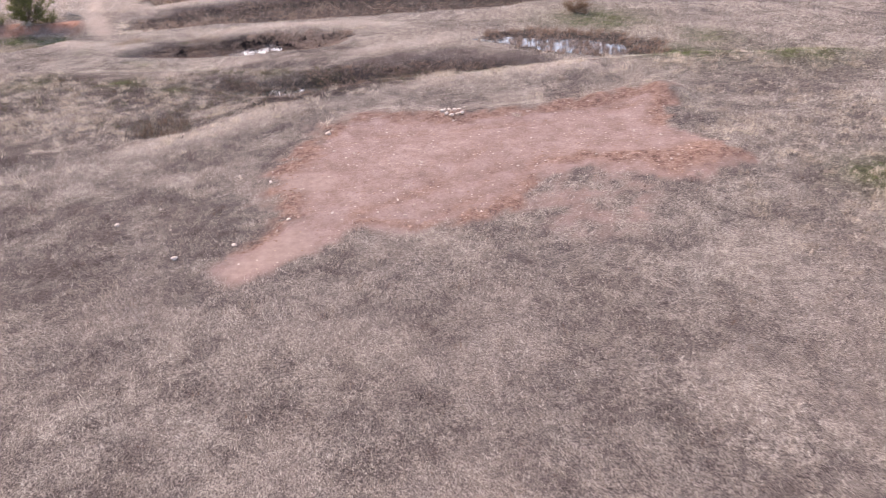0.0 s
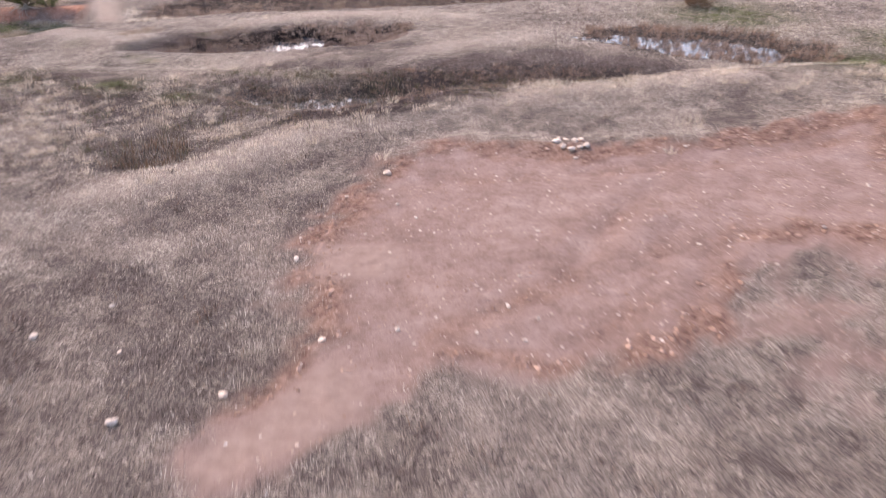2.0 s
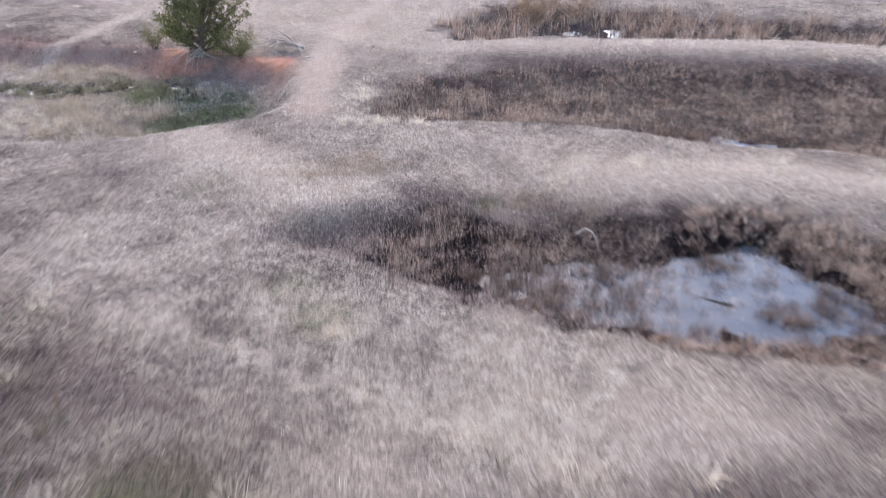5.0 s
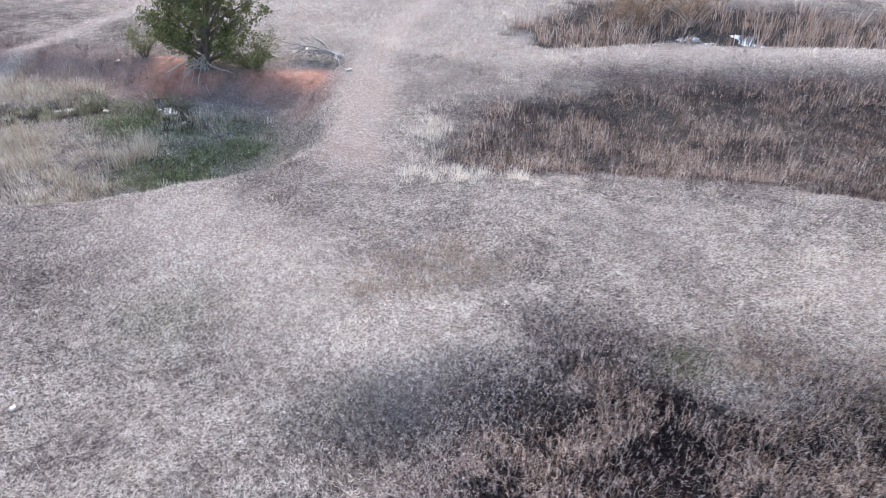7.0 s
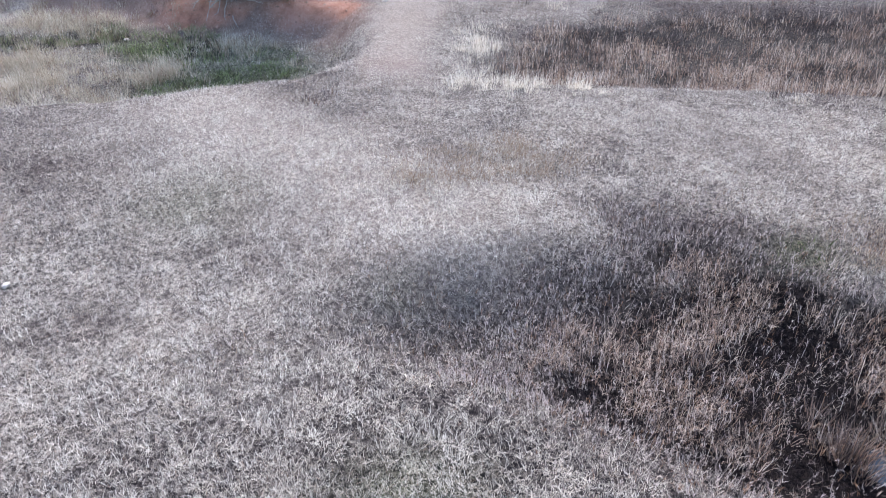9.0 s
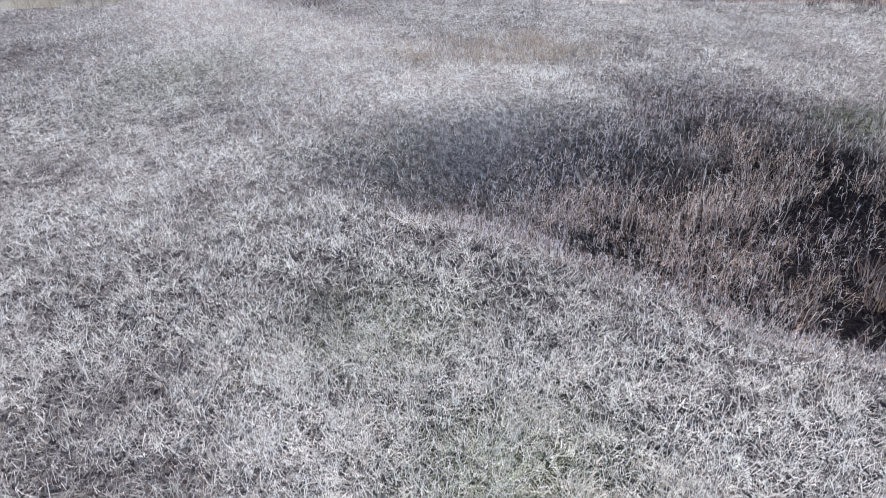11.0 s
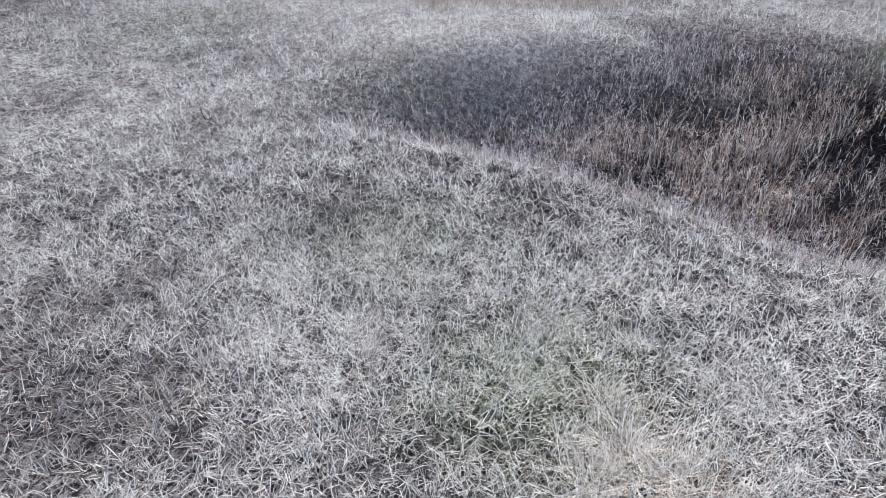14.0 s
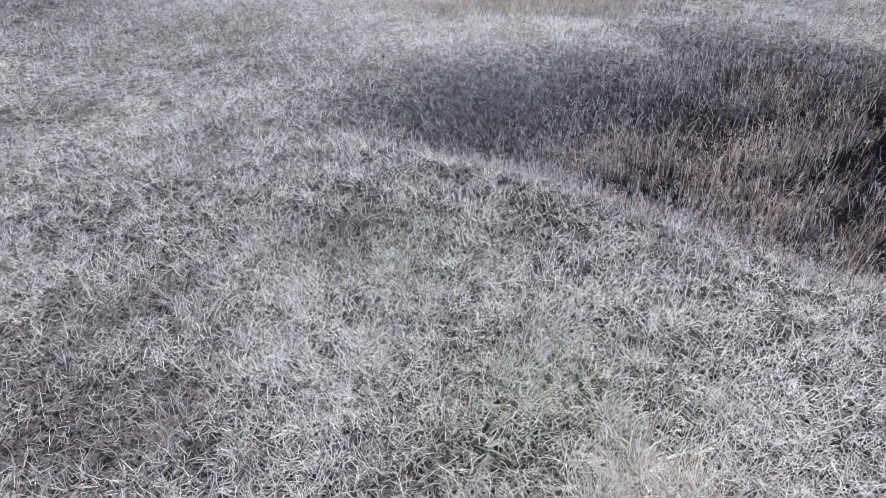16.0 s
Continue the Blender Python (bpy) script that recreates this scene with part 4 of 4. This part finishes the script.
tussocks(55, (-14.2, -7.2, 36, 40), 42, lambda x, y: wet(x, y) * np.clip(0.03 + 0.8 * sstep(0.49, 0.60, fbm(x, y, 0.7, 49)) + 1.2 * (1 - sstep(-12.4, -11.2, x)), 0, 1), 0.10, 0.19, 0.008, 60, REED, "dead_sedge", "dark clumps of dead sedge in open water", tone=(0.12, 0.35), rust=0.2, lean=0.4, curl=0.8, segments=1)
tussocks(57, (-14.2, -7.2, 36, 40), 20, lambda x, y: wet(x, y) * (0.05 + 0.85 * sstep(0.48, 0.58, fbm(x, y, 1.0, 50))), 0.10, 0.20, 0.008, 40, WEED, "dry_weeds", "mauve weed tufts standing in open water", tone=(0.55, 0.35), rust=0.2, lean=0.6, curl=0.7, segments=1)
stalks(46, (-12.4, -4.6, 35.2, 38.6), 110, lambda x, y: np.exp(-((area_distance(x, y, BASIN_A) + 0.45) / 0.5) ** 2) * (1 - wet(x, y)), 0.13, 0.007, 3, WEED, "dry_weeds", "dark mauve weeds along the rim of the pond", tone=(0.35, 0.35), rust=0.2, lean=0.35)
tussocks(56, (-10.2, -4, 28.2, 31), 60, lambda x, y: wet(x, y) * (0.3 + 0.7 * sstep(0.43, 0.55, fbm(x, y, 0.6, 52))), 0.09, 0.15, 0.009, 42, WEED, "dry_weeds", "mauve weed clumps standing in shallow water", tone=(0.35, 0.4), rust=0.15, green=0.3, lean=0.45, curl=0.8, segments=1)
tussocks(59, (1, 10, 33.8, 38.2), 26, lambda x, y: wet(x, y) * (0.1 + 0.7 * sstep(0.44, 0.56, fbm(x, y, 0.9, 54))), 0.09, 0.20, 0.014, 24, REED, "dead_sedge", "sparse dead reeds standing in a long pond", tone=(0.35, 0.35), rust=0.3, lean=0.35, curl=0.6, segments=1)
tussocks(34, (-12, 6, 27.8, 35), 85, sedge_chance([BASIN_B], 0.1, 0.25), 0.09, 0.13, 0.010, 12, REED, "dead_sedge", "low dead sedge in a damp hollow", tone=(0.42, 0.2), rust=0.25, lean=0.3, curl=0.7, segments=2)
tussocks(35, (0, 13, 33, 40), 34, sedge_chance([BASIN_C], 0.5), 0.12, 0.28, 0.015, 11, REED, "dead_sedge", "rusty dead sedge round a long pond", tone=(0.4, 0.2), rust=0.45, lean=0.2, curl=0.6, segments=2)
tussocks(36, (-22, -5, 49.5, 58), 14, sedge_chance([BASIN_F], 0.6), 0.15, 0.45, 0.018, 12, REED, "dead_sedge", "tawny dead sedge in a far ditch", tone=(0.5, 0.25), rust=0.3, lean=0.2, curl=0.6, segments=2)
tussocks(37, (-12.5, -8.5, 22.8, 26.5), 40, sedge_chance([HOLLOW], 0), 0.12, 0.26, 0.010, 18, WEED, "dry_weeds", "dark russet dry weeds filling a small hollow", tone=(0.6, 0.3), rust=0.6, green=0.3, lean=0.3, curl=0.6)


def weed_chance(x, y):
    return at("dark", x, y) * off_hover(x, y) * (1 - at("dirt", x, y)) * (1 - wet(x, y)) * (0.3 + 0.7 * sstep(0.4, 0.6, fbm(x, y, 0.9, 43)))


tussocks(41, (-22, 12, 8, 34), 8, weed_chance, 0.12, 0.17, 0.011, 16, WEED, "dry_weeds", "dark mauve dry weeds in patches", tone=(0.32, 0.3), rust=0.15, lean=0.5, curl=0.6, segments=2)
tussocks(43, (-21, 3, 23.5, 33), 12, lambda x, y: (1 - sstep(0.44, 0.54, mottle(x, y))) * (1 - at("dirt", x, y)) * (1 - wet(x, y)) * sstep(-1, 2.5, area_distance(x, y, PLATEAU)) * off_hover(x, y), 0.13, 0.2, 0.011, 16, WEED, "dry_weeds", "dark mauve dry weeds in patches", tone=(0.28, 0.3), rust=0.2, green=0.55, lean=0.5, curl=0.6, segments=2)
stalks(44, (-17.6, -12.2, 35.2, 39.8), 1400, lambda x, y: np.maximum(sstep(0.05, 0.3, at("marsh", x, y)) * (1 - sstep(0.5, 0.9, at("marsh", x, y))), 0.7 * at("dark", x, y) * (1 - deep_a(x, y))), 0.085, 0.0033, 4, WEED, "dry_weeds", "fine dark mauve weeds on the bank of the pond", tone=(0.62, 0.42), rust=0.12, lean=0.4)
tussocks(45, (-34, -21.8, 41.4, 45.4), 15, lambda x, y: (0.3 + 0.7 * (1 - sstep(-27.4, -26.6, x))) * np.exp(-(line_distance(x, y, BANK) / 0.8) ** 2) * (1 - sstep(0.15, 0.55, at("red", x, y))) * (1 - at("trail", x, y)), 0.12, 0.16, 0.009, 16, WEED, "dry_weeds", "dark mauve dry weeds on the eroded bank", tone=(0.55, 0.3), rust=0.5, lean=0.5, curl=0.7, segments=2)
tussocks(42, (-34, 4, 39, 53.5), 12, weed_chance, 0.13, 0.13, 0.007, 24, WEED, "dry_weeds", "dark mauve dry weeds in patches", tone=(0.32, 0.3), rust=0.15, lean=0.5, curl=0.6, segments=2)


def herb_chance(x, y):
    return sstep(0.30, 0.75, at("green", x, y)) * (1 - wet(x, y))


tussocks(54, (-30, -23.4, 39.6, 43.2), 60, lambda x, y: wet(x, y) * (0.3 + 0.7 * sstep(0.42, 0.5, fbm(x, y, 0.5, 45))), 0.10, 0.15, 0.008, 40, REED, "dead_sedge", "grey weeds standing in shallow pools", tone=(0.4, 0.3), green=0.8, lean=0.3, curl=0.6, segments=2)
tussocks(58, (-14.2, -7.6, 43, 46), 60, lambda x, y: wet(x, y) * (0.25 + 0.75 * sstep(0.42, 0.52, fbm(x, y, 0.8, 53))), 0.09, 0.16, 0.008, 36, REED, "dead_sedge", "dead sedge standing in a small pool", tone=(0.35, 0.35), rust=0.25, lean=0.4, curl=0.7, segments=1)
tussocks(51, (-28, -20, 38.5, 43.6), 40, herb_chance, 0.12, 0.13, 0.012, 14, HERB, "green_weeds", "low fresh green weeds by the water", tone=(0.5, 0.3), lean=0.7, curl=0.6, segments=2)
tussocks(52, (-20, 20, 17, 44), 24, herb_chance, 0.13, 0.12, 0.012, 14, HERB, "green_weeds", "low green weeds showing through dry grass", tone=(0.45, 0.25), lean=0.7, curl=0.6, segments=2)
tussocks(53, (-17.2, -13.8, 34, 38.8), 60, herb_chance, 0.09, 0.07, 0.0035, 18, HERB, "green_weeds", "low green shoots under dry grass", tone=(0.45, 0.25), lean=0.7, curl=0.6, segments=2)


# ---------------------------------------------------------------- stones
def stone_mesh(seed, flat=0.6):
    rng = random.Random(seed)
    bm = bmesh.new()
    bmesh.ops.create_icosphere(bm, subdivisions=3, radius=0.5)
    off = Vector((rng.uniform(0, 90), rng.uniform(0, 90), rng.uniform(0, 90)))
    cuts = [(Vector((rng.gauss(0, 1), rng.gauss(0, 1), rng.gauss(0, 0.8))).normalized(), rng.uniform(0.26, 0.42)) for _ in range(9)]
    for v in bm.verts:
        for way, d in cuts:
            over = v.co.dot(way) - d
            if over > 0:
                v.co -= way * over * 0.92
        v.co += v.co.normalized() * 0.06 * noise.noise(v.co * 3.5 + off)
        v.co.z *= flat
    me = bpy.data.meshes.new("stone")
    bm.to_mesh(me)
    bm.free()
    me.materials.append(STONE)
    for p in me.polygons:
        p.use_smooth = True
    return me


STONES = [stone_mesh(s, f) for s, f in ((1, 0.55), (2, 0.7), (3, 0.45), (4, 0.62), (5, 0.5), (6, 0.75))]


def stone(x, y, size, pick, label, group="", turn=None, lift=0.0):
    ob = new("stone", STONES[pick % len(STONES)])
    ob.matrix_basis = pose(x, y, float(at("z", x, y)) + size * 0.16 + lift, 0, 0, (pick * 67) % 360 if turn is None else turn) @ Matrix.Diagonal((size * 1.15, size * 0.85, size, 1))
    return tagged(ob, label, "stone", group)


for k, (dx, dy, s) in enumerate(((-0.52, 0.10, 0.30), (-0.28, -0.06, 0.26), (-0.10, 0.16, 0.24), (0.02, -0.14, 0.28), (0.20, 0.06, 0.26), (0.36, -0.08, 0.20), (0.46, 0.14, 0.24), (-0.36, 0.24, 0.20), (0.14, -0.30, 0.18), (0.62, -0.04, 0.30))):
    stone(0.30 + 0.62 * dx, 24.5 + 2.0 * dy, 0.72 * s, k, "angular pale limestone block heaped at the clay's edge", "stones heaped together")
for k, (x, y, s) in enumerate(((-5.50, 15.70, 0.20), (-6.90, 15.10, 0.22), (-9.1, 16.9, 0.20), (-4.05, 23.1, 0.26), (-4.3, 16.95, 0.16), (-5.3, 19.35, 0.18), (-3.3, 31.3, 0.22), (9.7, 33.8, 0.25), (14.5, 33.6, 0.45), (-8.2, 17.8, 0.12), (-7.5, 16.6, 0.10))):
    stone(x, y, 0.82 * s, k + 2, "single pale stone lying in dry grass")
for k, (x, y, s) in enumerate(((-19.2, 35.1, 0.07), (-22.9, 42.9, 0.08), (-22.5, 45.1, 0.14), (-24.3, 42.0, 0.10), (-26.1, 41.7, 0.12), (-27.6, 43.4, 0.10))):
    stone(x, y, s, k + 4, "small pale stone half sunk in the turf")
rng = np.random.RandomState(77)
for k in range(46):
    x, y = rng.uniform(-5, 8.5), rng.uniform(16.5, 25.4)
    if float(at("dirt", x, y)) > 0.6:
        stone(x, y, rng.uniform(0.05, 0.11), k, "small pale stone on bare red clay", "loose stones on the clay")


def pebbles(seed, box, per_m2, chance, small, spread, material, name, label):
    rng = np.random.RandomState(seed)
    x, y = scatter(rng, box, per_m2, chance)
    n = len(x)
    s = small + spread * rng.rand(n) ** 4
    corner = np.array([(1, 0, 0.1), (0.3, 0.9, 0), (-0.8, 0.6, 0.15), (-0.8, -0.6, 0), (0.4, -0.9, 0.1), (0, 0, 0.7), (0, 0, -0.4)])
    a = rng.uniform(0, 6.3, n)
    c = corner[None] * rng.uniform(0.7, 1.3, (n, 7, 1)) * s[:, None, None]
    bx = c[..., 0] * np.cos(a)[:, None] - c[..., 1] * np.sin(a)[:, None] + x[:, None]
    by = c[..., 0] * np.sin(a)[:, None] + c[..., 1] * np.cos(a)[:, None] + y[:, None]
    bz = c[..., 2] + at("z", x, y)[:, None] + 0.1 * s[:, None]
    faces = [(k, (k + 1) % 5, 5) for k in range(5)] + [((k + 1) % 5, k, 6) for k in range(5)]
    tagged(new(name, many(name, np.stack((bx, by, bz), -1), faces, material, False)), label, name.replace("_", " "), kind="stuff")


pebbles(5, (-7, 12, 12.5, 28), 60, lambda x, y: sstep(0.2, 0.8, at("dirt", x, y)) * (1 - 0.8 * at("worn", x, y)) * (0.25 + sstep(0.4, 0.65, fbm(x, y, 0.9, 92))) + 0.015, 0.007, 0.030, PEBBLE, "gravel", "loose pale gravel and grit on red clay")
pebbles(6, (-7, 12, 13, 28), 60, lambda x, y: sstep(0.3, 0.9, at("dirt", x, y) * at("clod", x, y)), 0.018, 0.05, CLODS, "clay_clods", "crumbled red clay clods along the scraped edge")
pebbles(7, (-28, -21.5, 42.5, 45), 50, lambda x, y: sstep(0.3, 0.9, at("dirt", x, y) * at("clod", x, y)), 0.012, 0.04, CLODS, "clay_clods", "crumbled red clay clods on the eroded bank")


# ---------------------------------------------------------------- trees and dead wood
def limb(bm, pts, r0, r1, sides=6):
    """A tapering branch along the points."""
    rings = []
    for k, p in enumerate(pts):
        p = Vector(p)
        ahead = (Vector(pts[min(k + 1, len(pts) - 1)]) - Vector(pts[max(k - 1, 0)])).normalized()
        u = ahead.orthogonal().normalized()
        v = ahead.cross(u)
        r = r0 + (r1 - r0) * k / (len(pts) - 1)
        rings.append([bm.verts.new(p + (u * math.cos(2 * math.pi * s / sides) + v * math.sin(2 * math.pi * s / sides)) * r) for s in range(sides)])
    for a, b in zip(rings, rings[1:]):
        for s in range(sides):
            bm.faces.new((a[s], a[(s + 1) % sides], b[(s + 1) % sides], b[s]))
    bm.faces.new(rings[0][::-1])
    bm.faces.new(rings[-1])


def wander(rng, start, way, length, steps, jitter, droop=0.0):
    pts, p, d = [Vector(start)], Vector(start), Vector(way).normalized()
    for _ in range(steps):
        d = (d + Vector((rng.gauss(0, jitter), rng.gauss(0, jitter), rng.gauss(0, jitter) - droop))).normalized()
        p = p + d * length / steps
        pts.append(p.copy())
    return pts


def sprays(name, anchors, per, reach, size, seed, material, parent, upward=0.3, slim=0.28):
    """Foliage: many small pointed sprays round the anchors of the twigs."""
    rng = np.random.RandomState(seed)
    c = np.repeat(np.array([tuple(a) for a in anchors]), per, 0)
    n = len(c)
    c = c + rng.normal(0, reach, (n, 3))
    d = rng.normal(0, 1, (n, 3)) + (0, 0, upward)
    d /= np.linalg.norm(d, axis=1)[:, None]
    side = np.cross(d, rng.normal(0, 1, (n, 3)))
    side /= np.linalg.norm(side, axis=1)[:, None] + 1e-9
    up = np.cross(side, d)
    l = size * rng.uniform(0.5, 1.3, (n, 1))
    blocks = np.stack((c, c + d * l * 0.5 + side * l * slim, c + d * l + up * l * 0.12, c + d * l * 0.5 - side * l * slim), 1)
    ob = new(name, many(name, blocks, [(0, 1, 2, 3)], material))
    ob.parent = parent
    return ob


def cedar_tree(x, y):
    rng = random.Random(3)
    tree = new("cedar_tree")
    tree.location = (x, y, float(at("z", x, y)))
    tagged(tree, "bushy olive-green cedar on an eroded red bank, roots bare", "tree")
    bm = bmesh.new()
    trunk = wander(rng, (0, 0, -0.15), (0.05, 0.02, 1), 3.1, 9, 0.05)
    limb(bm, trunk, 0.10, 0.015, 9)
    part("trunk", bm, BARK, tree)
    anchors = []
    for k in range(84):
        f = 0.04 + 0.93 * (k / 83) ** 1.2
        p = trunk[min(8, int(f * 9))].lerp(trunk[min(9, int(f * 9) + 1)], f * 9 % 1)
        a = k * 2.39996 + rng.uniform(-0.3, 0.3)
        length = 1.95 * (0.62 + 0.45 * min(1, f / 0.25)) * (1 - max(0, f - 0.3) ** 1.2) * rng.uniform(0.6, 1.2)
        way = Vector((math.cos(a), math.sin(a), 0.62 + 1.1 * f + rng.uniform(-0.4, 0.45)))
        pts = wander(rng, p, way, length, 7, 0.10, -0.04)
        bm = bmesh.new()
        limb(bm, pts, 0.030 * (1.25 - f), 0.005, 5)
        part("limb", bm, BARK, tree)
        for i in range(2, 8):
            for _ in range(4 if i > 3 else 2):
                twig = wander(rng, pts[i], Vector((math.cos(a), math.sin(a), 0.9)) * 0.6 + Vector((rng.gauss(0, 0.7), rng.gauss(0, 0.7), rng.gauss(0.2, 0.5))), 0.30, 4, 0.16)
                anchors += twig[1:]
    sprays("crown", anchors, 8, 0.034, 0.075, 8, CEDAR, tree, 1.0, 0.15)
    for k in range(32):
        a = -math.pi / 2 + rng.uniform(-1.5, 1.5)
        bm = bmesh.new()
        limb(bm, wander(rng, (rng.uniform(-0.15, 0.15), -0.05, rng.uniform(0.05, 0.25)), (math.cos(a), math.sin(a), -0.75), rng.uniform(0.5, 1.0), 7, 0.25, 0.0), rng.uniform(0.008, 0.022), 0.006, 5)
        part("root", bm, DEADWOOD, tree, "bare grey root")
    return tree


def shrub(x, y, tall, spread, stems, material, wood, seed, label, per=9, leaf=0.06, name="shrub"):
    rng = random.Random(seed)
    bush = new(name)
    bush.location = (x, y, float(at("z", x, y)))
    tagged(bush, label, "shrub")
    anchors = []
    for k in range(stems):
        a = rng.uniform(0, 6.3)
        way = Vector((math.cos(a) * spread, math.sin(a) * spread, 1))
        pts = wander(rng, (math.cos(a) * 0.05, math.sin(a) * 0.05, -0.05), way, tall * rng.uniform(0.6, 1.1), 6, 0.16)
        bm = bmesh.new()
        limb(bm, pts, 0.014, 0.004, 5)
        part("stem", bm, wood, bush)
        for p in pts[2:]:
            for _ in range(3):
                anchors += wander(rng, p, (rng.gauss(0, 1), rng.gauss(0, 1), 0.5), tall * 0.22, 3, 0.25)[1:]
    sprays("crown", anchors, per, 0.04, leaf, seed, material, bush, 0.4, 0.16)
    return bush


def dead_tree(x, y):
    """A toppled dead trunk with its twiggy crown, weathered grey."""
    rng = random.Random(12)
    log = new("fallen_tree")
    log.location, log.rotation_euler = (x, y, float(at("z", x, y))), (0, 0, radians(24))
    tagged(log, "toppled grey dead tree with tangled bare branches", "fallen tree")
    bm = bmesh.new()
    limb(bm, [(0.45, 0.0, 0.10), (0.25, 0.03, 0.14), (0.0, 0.08, 0.18), (-0.3, 0.12, 0.24)], 0.06, 0.03, 8)
    part("trunk", bm, DEADWOOD, log)
    for tip in ((-0.55, 0.1, 0.85), (-1.15, -0.1, 0.55), (-0.95, 0.3, 0.35)):
        bm = bmesh.new()
        limb(bm, [Vector((0.2, 0, 0.16)).lerp(Vector(tip), f) + Vector((0, 0, 0.05 * math.sin(7 * f))) for f in (0, 0.25, 0.5, 0.75, 1)], 0.026, 0.006, 6)
        part("branch", bm, DEADWOOD, log)
    for k in range(54):
        f = rng.random()
        start = Vector((0.4, 0, 0.14)).lerp(Vector((-0.6, 0.1, 0.3)), f)
        bm = bmesh.new()
        limb(bm, wander(rng, start, (rng.gauss(-0.6, 0.7), rng.gauss(-0.2, 0.7), rng.gauss(-0.1, 0.35)), rng.uniform(0.35, 1.0), 6, 0.22, 0.03), rng.uniform(0.007, 0.02), 0.004, 5)
        part("branch", bm, DEADWOOD, log)
    return log


def dead_stick(x, y, pts, r, bed):
    stick = new("stick")
    stick.location = (x, y, float(at("z", x, y)))
    tagged(stick, "bleached crooked dead stick lying in the " + bed, "stick")
    bm = bmesh.new()
    limb(bm, pts, r, r * 0.4, 6)
    part("wood", bm, DEADWOOD, stick)


cedar_tree(-25.45, 43.9)
shrub(-27.1, 43.75, 0.85, 0.3, 12, CEDAR, BARK, 31, "small sparse cedar sapling on the bank", 5, 0.04, "sapling")
shrub(-24.35, 44.2, 0.95, 1.0, 20, CEDAR, BARK, 33, "low sprawling green shrub under the cedar", 8, 0.04)
shrub(-18.3, 52.6, 1.5, 0.6, 14, RUSSET, DEADWOOD, 35, "bare russet shrub beyond the ridge", 6, 0.07)
shrub(-16.9, 53.4, 1.4, 0.6, 12, RUSSET, DEADWOOD, 36, "bare russet shrub beyond the ridge", 5, 0.07)
shrub(8.0, 43.5, 1.0, 0.9, 14, RUSSET, DEADWOOD, 37, "dark russet leafless shrub by the pond", 7, 0.08)
dead_tree(-23.45, 45.45)
dead_stick(-12.3, 38.2, [(-0.2, 0, 0.3), (-0.08, 0.03, 0.42), (0.06, 0.0, 0.40), (0.16, -0.03, 0.26), (0.2, -0.02, 0.1)], 0.018, "reeds")
dead_stick(-3.26, 26.18, [(-0.16, 0.09, 0.05), (-0.05, 0.02, 0.06), (0.08, -0.04, 0.05), (0.16, -0.10, 0.04)], 0.02, "dry grass")
